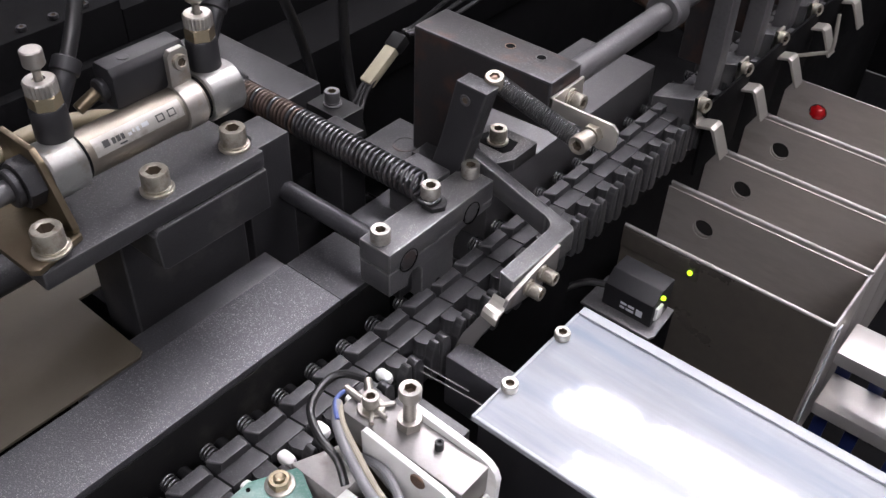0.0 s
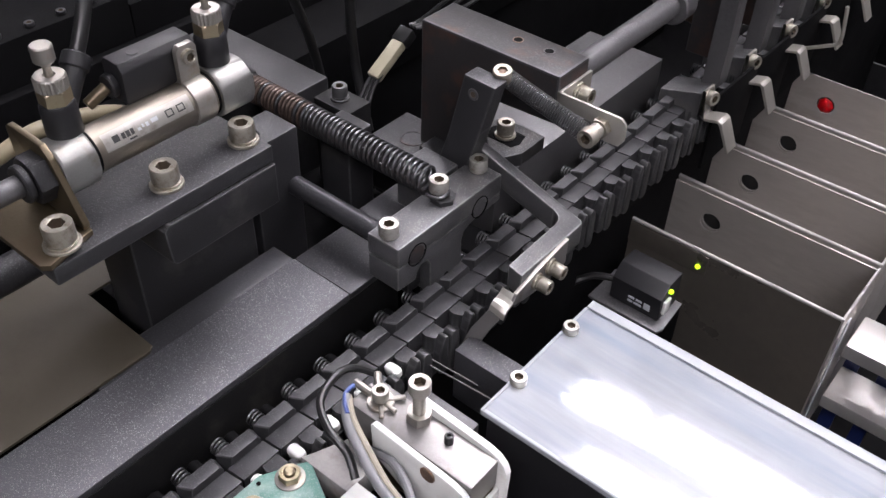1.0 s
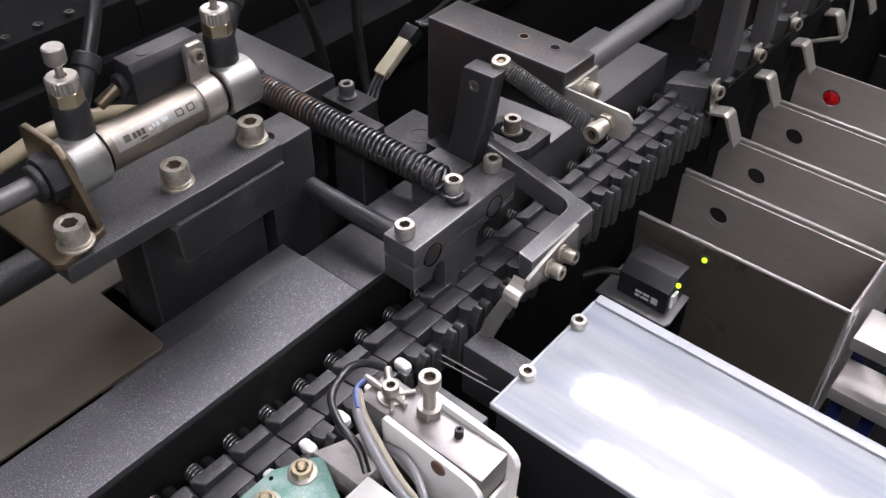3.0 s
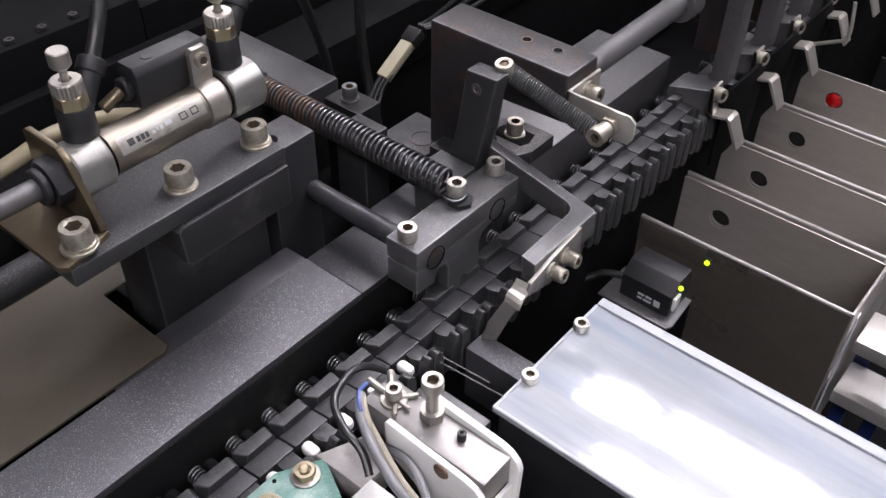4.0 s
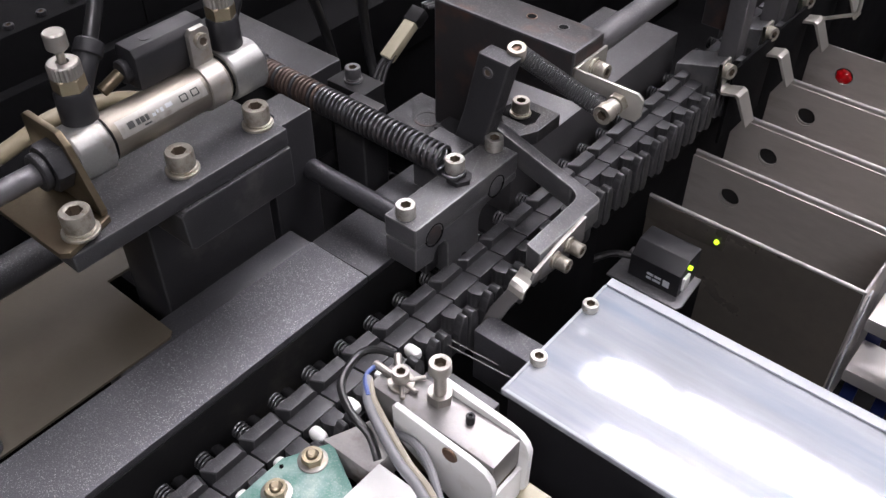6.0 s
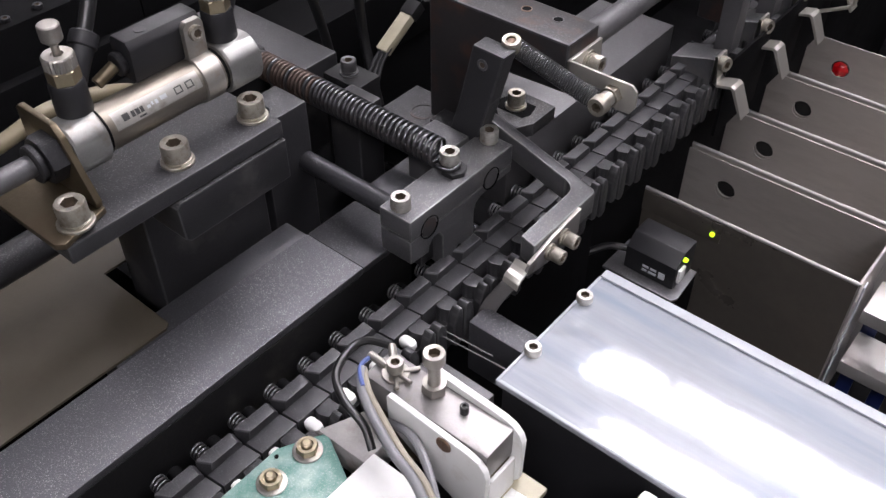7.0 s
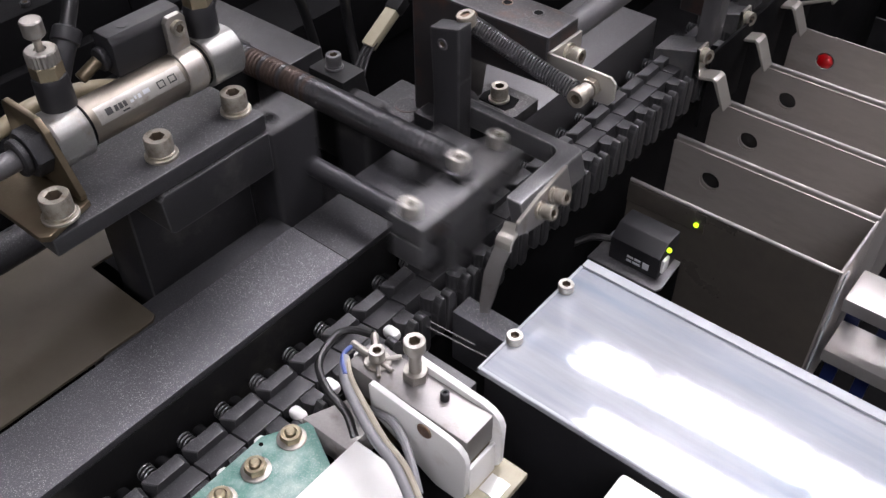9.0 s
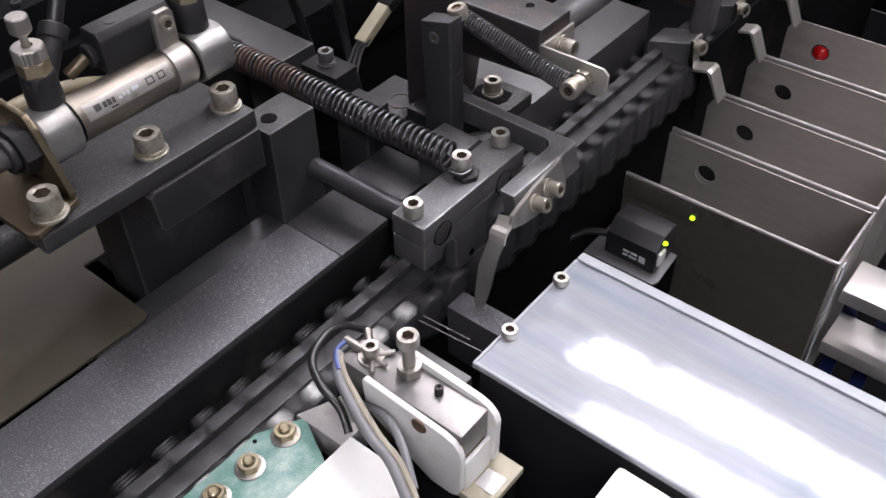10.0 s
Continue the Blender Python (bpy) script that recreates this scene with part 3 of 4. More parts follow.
def carriage():
    t = thing("slide_carriage", (-0.20, 0.248, 0.018), "dusty black steel clamp block on two sliding rods", "carriage")
    x0, x1 = -0.2098, -0.1925
    y0, y1 = 0.2140, 0.2860
    lower = [(y0, 0.0187), (y1, 0.0187), (y1, 0.0150), (0.2640, 0.0140), (0.2595, 0.0120), (0.2580, 0.0080), (0.2580, -0.0110), (0.2360, -0.0110), (0.2355, 0.0080), (0.2335, 0.0115),
             (0.2290, 0.0115), (0.2265, 0.0085), (0.2260, 0.0052), (y0, 0.0062)]
    part("clamp_lower", prism(B(), lower, "x", x0, x1, 0.0006), CARRIAGE_STEEL, t)
    part("clamp_cap", prism(B(), [(y0, 0.0300), (y1, 0.0300), (y1, 0.0193), (y0, 0.0193)], "x", x0 - 0.0002, x1 + 0.0003, 0.0008), CARRIAGE_STEEL, t)
    # inner tongue seen through the notch
    part("tongue", box(B(), x0 + 0.001, x1 - 0.0055, 0.2268, 0.2356, -0.0080, 0.0110, 0.0006), BLACK, t)
    for y in (0.2262, 0.2700):
        part("rod_bore", lathe(B(), [(-0.004, 0.0058), (0.0006, 0.0058), (0.0006, 0.0054), (-0.0003, 0.0053)], (x1, y, 0.0200), (1, 0, 0), 28), DARK, t)
        part("rod_end", rod(B(), (x1 - 0.002, y, 0.0200), (x1 + 0.0004, y, 0.0200), 0.0049, 0.0005, 28), RUSTY if y < 0.25 else CARRIAGE_STEEL, t, "dull rod end")
        part("slide_rod", rod(B(), (-0.2690, y, 0.0190), (x1 - 0.002, y, 0.0190), 0.0048, 0.0005, 28), RAIL_DARK, t, "dark steel slide rod")
    dimple(t, (x1, 0.2470, -0.0066), 0.0017, (1, 0, 0))
    bolt(t, (-0.2022, 0.2193, 0.0300), 0.0088, 0.0064, washer=False, material=NICKEL)
    bolt(t, (-0.2028, 0.2815, 0.0300), 0.0088, 0.0064, washer=False, material=NICKEL)
    bolt(t, (-0.2035, 0.2536, 0.0300), 0.0090, 0.0064, washer=False, shank=0.0035, material=NICKEL)
    nut(t, (-0.2005, 0.2530, 0.0300), 0.0120, 0.0024, material=BLACK)
    part("rear_block", prism(B(), [(-0.2345, 0.2602), (-0.2122, 0.2602), (-0.2122, 0.2785), (-0.2335, 0.2792)], "z", 0.0060, 0.0298, 0.0007), CARRIAGE_STEEL, t, "dusty dark steel block behind the clamp")
    part("rear_web", box(B(), -0.2121, -0.2099, 0.2640, 0.2780, 0.0070, 0.0180, 0.0005), BLACK, t)
    part("post", box(B(), -0.2890, -0.2686, 0.2035, 0.2305, -0.030, 0.0500, 0.0008), BLACK_DUSTY, t)
    part("post", box(B(), -0.2890, -0.2686, 0.2620, 0.2790, -0.030, 0.0270, 0.0008), BLACK, t)
    dimple(t, (-0.2780, 0.2120, 0.0500), 0.0036, (0, 0, 1))
    return t


SPRING_Y, SPRING_Z = 0.2525, 0.0368
SPRING_FROM, SPRING_TO = -0.3440, -0.2075
BIG_TURNS = 52


def turn_at(k):
    """Share of the spring's length at turn k; the turns open towards the carriage."""
    u = k / BIG_TURNS
    return 0.80 * u + 0.20 * u * u


def big_spring():
    length = SPRING_TO - SPRING_FROM
    root = thing("return_spring", (SPRING_FROM, SPRING_Y, SPRING_Z), "long oily black coil spring with rusty turns pulling the carriage", "spring")
    coils, made = [], {}
    for k in range(BIG_TURNS):
        step = round((turn_at(k + 1) - turn_at(k)) * length, 4)
        rusty = 9 <= k <= 24 and k % 5 != 3
        if (step, rusty) not in made:
            made[step, rusty] = mesh_of("coil", coil_turns(B(), 0.0062, 0.00092, step, 1.0, 22, 8), SPRING_RUST if rusty else SPRING)
        ob = new("coil", made[step, rusty])
        ob.parent = root
        coils.append((ob, k))
    part("end_loop", hose(B(), [(-0.352, SPRING_Y, SPRING_Z + 0.004), (-0.348, SPRING_Y, SPRING_Z + 0.006), (-0.344, SPRING_Y + 0.002, SPRING_Z + 0.0052)], 0.0009, 8), SPRING, root)
    tail = part("end_hook", hose(B(), [(SPRING_TO, SPRING_Y + 0.0060, SPRING_Z), (SPRING_TO + 0.002, SPRING_Y + 0.001, SPRING_Z - 0.005), (-0.2050, SPRING_Y - 0.0054, 0.0340), (-0.1995, SPRING_Y - 0.0040, 0.0338),
                                         (-0.1985, SPRING_Y + 0.001, 0.0338), (-0.2010, SPRING_Y + 0.0045, 0.0338)], 0.0008, 8), SPRING, root)
    return root, coils, tail


def spring_post():
    t = thing("spring_anchor", (-0.352, SPRING_Y, -0.03), "black steel anchor post with a screw for the spring", "anchor post")
    part("post", box(B(), -0.372, -0.346, 0.245, 0.272, -0.035, 0.030, 0.0008), OILY_SHADE, t)
    bolt(t, (-0.354, SPRING_Y, 0.030), 0.0088, 0.006, washer=False, shank=0.008)


# ---- fixed blocks behind the carriage ----
def stop_blocks():
    t = thing("stop_block", (-0.235, 0.250, -0.03), "worn dark steel stop block under the slide rods", "machine block")
    part("body", box(B(), -0.2480, -0.2130, 0.2440, 0.2750, -0.030, 0.0030, 0.0007), RAIL_DARK, t)
    t = thing("bearing_block", (-0.30, 0.303, -0.03), "black steel bearing block with a socket bolt", "machine block")
    part("body", box(B(), -0.3180, -0.2920, 0.2860, 0.3030, -0.035, 0.0190, 0.0008), OILY_SHADE, t)
    bolt(t, (-0.3065, 0.2945, 0.0190), 0.0084, 0.006, material=GREYPLATE)
    t = thing("rear_plate", (-0.36, 0.32, -0.03), "grey-green dusty steel plate behind the spring", "plate")
    part("body", box(B(), -0.42, -0.3258, 0.2725, 0.3045, -0.035, 0.0200, 0.0008), BLACK, t)
    dimple(t, (-0.332, 0.2725, 0.010), 0.0018, (0, -1, 0))
    # step plates under the mechanism
    t = thing("base_plate", (-0.23, 0.40, 0.0), "grey steel base plate under the rod block", "plate")
    part("plate", box(B(), -0.2620, -0.2090, 0.3060, 0.475, -0.030, 0.0045, 0.0008), GREYPLATE, t)
    t = thing("slotted_clamp", (-0.23, 0.30, 0.0), "black slotted clamp plate held by a socket bolt", "clamp")
    part("plate", prism(B(), [(-0.2520, 0.2965), (-0.2240, 0.2965), (-0.2085, 0.3270), (-0.2085, 0.3470), (-0.2360, 0.3470), (-0.2520, 0.3200)], "z", 0.0047, 0.0125, 0.0006), BLACK, t)
    part("slot", prism(B(), [(-0.2330, 0.3270), (-0.2160, 0.3270), (-0.2140, 0.3320), (-0.2160, 0.3400), (-0.2330, 0.3400), (-0.2350, 0.3340)], "z", 0.0120, 0.0129, 0.0002), DARK, t)
    bolt(t, (-0.2245, 0.3335, 0.0129), 0.0092, 0.0062)
    t = thing("corner_plate", (-0.27, 0.31, 0.0), "black steel corner plate with a countersunk screw", "plate")
    part("plate", box(B(), -0.2855, -0.2545, 0.2960, 0.3250, -0.030, 0.0050, 0.0007), BLACK, t)
    part("counterbore", lathe(B(), [(-0.003, 0.0072), (0.0003, 0.0072), (0.0003, 0.0060), (-0.001, 0.0055), (-0.001, 0.003), (-0.002, 0.0025)], (-0.2660, 0.3075, 0.0050), (0, 0, 1)), RUSTY, t)


# ---- rod block, its rod and the spring bracket ----
def rod_block():
    t = thing("rod_block", (-0.22, 0.32, 0.0047), "tall dark steel block with rust spots and tapped holes", "machine block")
    bm = prism(B(), [(-0.2617, 0.0047), (-0.2617, 0.0757), (-0.1812, 0.0757), (-0.1812, 0.0510), (-0.2300, 0.0485), (-0.2360, 0.0047)], "y", 0.3085, 0.3330, 0.0012)
    part("body", bm, RUSTY, t)
    dimple(t, (-0.2149, 0.3234, 0.0757), 0.0026, (0, 0, 1), BOLT_RUST)
    dimple(t, (-0.1979, 0.3243, 0.0757), 0.0026, (0, 0, 1), GREYPLATE)
    part("plug", rod(B(), (-0.2010, 0.3083, 0.0600), (-0.2010, 0.3070, 0.0600), 0.0042, 0.0004), BLACK, t)
    part("cross_rod", rod(B(), (-0.1905, 0.3325, 0.0625), (-0.1905, 0.470, 0.0625), 0.0062, 0.0006, 32), GREYPLATE, t, "ground grey steel rod")
    part("rod_collar", rod(B(), (-0.1905, 0.4280, 0.0625), (-0.1905, 0.440, 0.0625), 0.0105, 0.001, 32), GREYPLATE, t)
    b = thing("spring_bracket", (-0.16, 0.31, 0.06), "bright angle bracket holding a tension spring screw", "bracket")
    part("side_leaf", box(B(), -0.1809, -0.1793, 0.3075, 0.3340, 0.0560, 0.0690, 0.0003), TAB, b)
    part("front_leaf", prism(B(), [(-0.1808, 0.0630), (-0.1808, 0.0690), (-0.1480, 0.0690), (-0.1452, 0.0665), (-0.1452, 0.0585), (-0.1475, 0.0550), (-0.1545, 0.0545), (-0.1600, 0.0610)], "y", 0.3075, 0.3090, 0.0003), TAB, b)
    bolt(b, (-0.1793, 0.3230, 0.0625), 0.0082, 0.0050, (1, 0, 0))
    nut(b, (-0.1565, 0.3075, 0.0615), 0.0098, 0.0035, (0, -1, 0))
    part("washer", rod(B(), (-0.1565, 0.3040, 0.0615), (-0.1565, 0.2995, 0.0615), 0.0036, 0.0003), STEEL, b)
    bolt(b, (-0.1565, 0.2995, 0.0615), 0.0088, 0.0056, (0, -1, 0), BOLT, washer=False)


# ---- rocker: lever, arm and blade turning about one pin ----
PIN = Vector((-0.2220, 0.2900, 0.0280))
SWING = -16.0    # degrees from rest to reach
LEVER_END = Vector((-0.2040, 0.2950, 0.0750))
FIXED_END = Vector((-0.1590, 0.3005, 0.0595))


def rocker():
    t = thing("rocker_arm", PIN, "dusty black rocker lever with a bent arm and steel blade", "rocker arm")
    part("lever", prism(B(), [(-0.2300, 0.0130), (-0.2130, 0.0130), (-0.2025, 0.0500), (-0.1955, 0.0768), (-0.2125, 0.0775), (-0.2200, 0.0450)], "y", 0.2800, 0.2895, 0.0009), BLACK_DUSTY, t)
    bolt(t, (-0.2068, 0.2800, 0.0695), 0.0056, 0.0006, (0, -1, 0), GREYPLATE, washer=False)
    bolt(t, (-0.2008, 0.2925, 0.0738), 0.0086, 0.0058, (0.1, -0.2, 1), BOLT, washer=False)
    part("spring_stud", rod(B(), (-0.2010, 0.2880, 0.0765), (-0.2010, 0.2975, 0.0765), 0.0024, 0.0003), BOLT_RUST, t)
    part("hub", rod(B(), (-0.2220, 0.2892, 0.0280), (-0.2220, 0.3045, 0.0280), 0.0078, 0.0010, 28), GREYPLATE, t, "worn steel pivot hub")
    # bent arm: one leg sloping down over the chain, one along it
    arm = prism(B(), [(-0.2280, 0.2928), (-0.2280, 0.2990), (-0.1545, 0.2990), (-0.1530, 0.2975), (-0.1530, 0.2500), (-0.1605, 0.2500), (-0.1612, 0.2870), (-0.1618, 0.2898), (-0.1635, 0.2918), (-0.1662, 0.2928)], "z", 0.0020, 0.0145, 0.0008)
    for v in arm.verts:
        v.co.z -= (v.co.x + 0.1530) * 0.30
    part("arm", arm, CARRIAGE_STEEL, t)
    # plate is darkened as its shaded side; a pale strip paints its lit edge
    p = part("blade_plate", prism(B(), [(0.2835, 0.0145), (0.2620, 0.0118), (0.2445, 0.0080), (0.2425, 0.0052), (0.2430, 0.0030), (0.2500, 0.0010), (0.2600, -0.0005), (0.2835, 0.0010)], "x", -0.1526, -0.1512, 0.0002),
             BRIGHTSTEEL, t, "thin steel plate with a lit top edge")
    part("polished_edge", prism(B(), [(0.2835, 0.0153), (0.2620, 0.0126), (0.2445, 0.0088), (0.2445, 0.0081), (0.2620, 0.0119), (0.2835, 0.0146)], "x", -0.1529, -0.1511, 0.0001), TAB, p)
    bolt(p, (-0.1511, 0.2700, 0.0078), 0.0068, 0.0052, (1, 0, 0), BOLT, washer=True)
    bolt(p, (-0.1511, 0.2595, 0.0062), 0.0068, 0.0052, (1, 0, 0), BOLT, washer=True)
    jog = prism(B(), [(0.2450, 0.0078), (0.2430, 0.0056), (0.2410, 0.0042), (0.2385, 0.0034), (0.2368, 0.0018), (0.2358, -0.0010), (0.2366, -0.0014), (0.2378, 0.0008), (0.2395, 0.0022), (0.2418, 0.0030), (0.2440, 0.0044), (0.2458, 0.0066)], "x", -0.1592, -0.1513, 0.0002)
    for v in jog.verts:                        # the sheet twists as it leaves the plate
        v.co.z -= (v.co.x + 0.1513) * 0.25 * (0.2458 - v.co.y) / 0.01
    part("jog", jog, TAB, t, "bent steel jog")
    finger = prism(B(), [(-0.1592, 0.0010), (-0.1530, -0.0010), (-0.1575, -0.0100), (-0.1640, -0.0270), (-0.1705, -0.0410), (-0.1722, -0.0415), (-0.1700, -0.0280), (-0.1655, -0.0120)], "y", 0.2354, 0.2366, 0.0002)
    for v in finger.verts:
        v.co.y += (v.co.x + 0.1592) * 0.55
    part("finger", finger, BRIGHTSTEEL, t, "thin steel finger blade")
    return t


SMALL_TURNS = 40


def tension_spring():
    length = (FIXED_END - LEVER_END).length
    step = length / (SMALL_TURNS + 3)
    root = thing("tension_spring", FIXED_END, "close-wound dark steel tension spring", "spring")
    me = mesh_of("coil", coil_turns(B(), 0.0039, 0.00050, step, 1.0, 22, 7), SPRINGSTEEL)
    coils = []
    for k in range(SMALL_TURNS):
        ob = new("coil", me)
        ob.parent = root
        coils.append((ob, k))
    part("end_hook", hose(B(), [FIXED_END + Vector((0.002, 0.0, 0.0)), FIXED_END + Vector((-0.0015, -0.0025, 0.0015)), FIXED_END + Vector((-0.004, 0, 0.004))], 0.0006, 8), SPRING, root)
    return root, coils


# ---- conveyor chain of spring clips ----
PITCH = 0.0186
FIRST = 0.1118 - 7 * PITCH
LINKS = 42


def link_meshes():
    L = PITCH - 0.0006
    tall = prism(B(), [(0.0, -0.0240), (L, -0.0240), (L, -0.0085), (L - 0.0016, -0.0062), (0.0006, -0.0062), (0.0, -0.0068)], "x", -0.1938, -0.1880, 0.0003)
    for v in tall.verts:                       # the clip's front edge is cut back at its ends
        if v.co.x > -0.190 and v.co.z > -0.0095:
            v.co.y += 0.0030 if v.co.y < L / 2 else -0.0005
    low = prism(B(), [(-0.1879, 0.0004), (-0.1795, 0.0012), (-0.1795, L + 0.0010), (-0.1879, L)], "z", -0.0260, -0.0102, 0.0003)
    # pins take the near-black too, for the shade they lie in
    pin = rod(B(), (-0.2060, 0.0145, -0.0200), (-0.1939, 0.0145, -0.0200), 0.0030, 0.0006, 16)
    wall = box(B(), -0.1784, -0.1722, 0.0003, L, -0.0345, -0.0185, 0.0005)
    spr = coil_turns(B(), 0.0031, 0.00050, 0.0017, 5, 14, 6)
    bmesh.ops.translate(spr, verts=spr.verts, vec=(-0.2025, 0.0062, -0.0140))
    jaw = prism(B(), [(0.0088, -0.0285), (0.0105, -0.0305), (0.0138, -0.0305), (0.0148, -0.0290), (0.0149, -0.0098), (0.0140, -0.0080), (0.0124, -0.0082), (0.0108, -0.0112), (0.0090, -0.0165)], "x", -0.1722, -0.1676, 0.0008)
    jaw2 = prism(B(), [(0.0152, -0.0295), (0.0165, -0.0320), (0.0198, -0.0322), (0.0214, -0.0300), (0.0216, -0.0140), (0.0206, -0.0098), (0.0188, -0.0076), (0.0168, -0.0074), (0.0154, -0.0088)], "x", -0.1718, -0.1668, 0.0008)
    hub2 = prism(B(), [(-0.1794, 0.0098), (-0.1765, 0.0092), (-0.1742, 0.0100), (-0.1723, 0.0108), (-0.1723, 0.0178), (-0.1794, 0.0178)], "z", -0.0260, -0.0105, 0.0006)
    return [("clip_tooth", mesh_of("clip_tooth", tall, CHAIN)), ("link_plate", mesh_of("link_plate", low, CHAIN)), ("guide_pin", mesh_of("guide_pin", pin, DARK)),
            ("clip_spring", mesh_of("clip_spring", spr, SPRING)), ("jaw", mesh_of("jaw", jaw, CHAIN)), ("jaw", mesh_of("jaw", jaw2, CHAIN)), ("jaw_hub", mesh_of("jaw_hub", hub2, CHAIN)), ("jaw_base", mesh_of("jaw_base", wall, CHAIN))]


def component_mesh():
    bm = B()
    got = bmesh.ops.create_icosphere(bm, subdivisions=2, radius=1.0)["verts"]
    for v in got:
        c = v.co.copy()                        # a squarish, rounded body
        v.co = Vector([math.copysign(abs(c[i]) ** 0.6, c[i]) * (0.0042, 0.0026, 0.0026)[i] for i in range(3)])
    return mesh_of("component", bm, COMPONENT)


def lead_wires():
    t = thing("component_leads", (-0.15, 0.206, -0.015), "pair of bright tinned lead wires lying above the cross bar", "wire")
    part("lead", rod(B(), (-0.1680, 0.2078, -0.0140), (-0.1440, 0.2102, -0.0150), 0.00042, 0.00005, 8), WIRE, t)
    part("lead", rod(B(), (-0.1680, 0.2046, -0.0140), (-0.1320, 0.2083, -0.0150), 0.00042, 0.00005, 8), WIRE, t)


def chain():
    root = thing("conveyor_chain", (0, 0, 0), "black steel conveyor chain of spring-loaded lead clips", "chain")
    meshes = link_meshes()
    body = mesh_of("link", box(B(), -0.2000, -0.1760, 0.0010, PITCH - 0.0010, -0.0330, -0.0262, 0.0006), CHAIN)
    comp = component_mesh()
    loads = []
    for k in range(LINKS):
        link = new("link", body)
        link.parent = root
        link.location = (0, FIRST + k * PITCH, 0)
        for nm, me in meshes:
            ob = new(nm, me)
            ob.parent = link
        if k <= 26:
            ob = new("component", comp)
            ob.parent = link
            tagged(ob, "rounded white component body")
            loads.append((ob, k))
    return root, loads


# ---- switch unit with white side plates, circuit board, lid ----
def switch_unit():
    t = thing("switch_unit", (-0.13, 0.156, 0.0), "steel switch block between white plastic side plates", "switch unit")
    part("steel_block", box(B(), -0.1580, -0.1008, 0.1487, 0.1640, 0.0060, 0.0200, 0.0006), BRIGHTSTEEL, t, "worn ground steel block")
    part("side_plate", prism(B(), [(-0.1445, 0.0205), (-0.1435, 0.0218), (-0.1070, 0.0192), (-0.1025, 0.0180), (-0.0998, 0.0150), (-0.0986, 0.0110), (-0.0995, -0.0090), (-0.1010, -0.0128), (-0.1040, -0.0142), (-0.1130, -0.0142), (-0.1190, -0.0110), (-0.1440, 0.0050)], "y", 0.1458, 0.1485, 0.0008), WHITE, t, "white plastic side plate")
    part("side_plate", prism(B(), [(-0.1390, 0.0225), (-0.1370, 0.0235), (-0.1060, 0.0218), (-0.1015, 0.0205), (-0.0985, 0.0178), (-0.0970, 0.0140), (-0.0975, -0.0080), (-0.1020, -0.0140), (-0.1390, -0.0100)], "y", 0.1642, 0.1672, 0.0008), WHITE, t, "white plastic side plate")
    part("end_web", box(B(), -0.1009, -0.0990, 0.1487, 0.1640, -0.0140, 0.0052, 0.0008), WHITE, t, "white plastic web between the plates")
    part("pivot_screw", rod(B(), (-0.1172, 0.1458, 0.0165), (-0.1172, 0.1448, 0.0165), 0.0033, 0.0004, 20), BOLT_RUST, t)
    nut(t, (-0.1336, 0.1600, 0.0200), 0.0098, 0.0040, material=STEEL)
    bolt(t, (-0.1336, 0.1600, 0.0200), 0.0083, 0.0050, material=STEEL, washer=False, shank=0.0150, name="adjusting_screw")
    part("set_screw", lathe(B(), [(0, 0.0017), (0.0035, 0.0017), (0.0038, 0.0014), (0.0038, 0.0008), (0.0025, 0.0008)], (-0.1188, 0.1588, 0.0200), (0, 0, 1), 18), BLACK, t)
    bolt(t, (-0.1490, 0.1562, 0.0225), 0.0064, 0.0045, material=STEEL, washer=False, name="terminal_screw")
    part("lower_body", box(B(), -0.1560, -0.1010, 0.1500, 0.1630, -0.030, 0.0058, 0.0006), BRONZE, t)
    lug = part("cable_lug", rod(B(), (-0.1490, 0.1562, 0.0200), (-0.1490, 0.1562, 0.0212), 0.0052, 0.0002, 20), STEEL, t, "crimped bright cable lugs")
    for dx, dy in ((-0.013, 0.000), (-0.0095, 0.0085), (0.006, 0.007), (0.008, -0.0005), (0.006, -0.006)):
        far = Vector((-0.1490 + dx, 0.1562 + dy, 0.0215))
        part("lug_barrel", rod(B(), (-0.1490 + dx * 0.3, 0.1562 + dy * 0.3, 0.0212), far, 0.0016 if dx < 0 else 0.0009, 0.0003, 10), STEEL, lug)


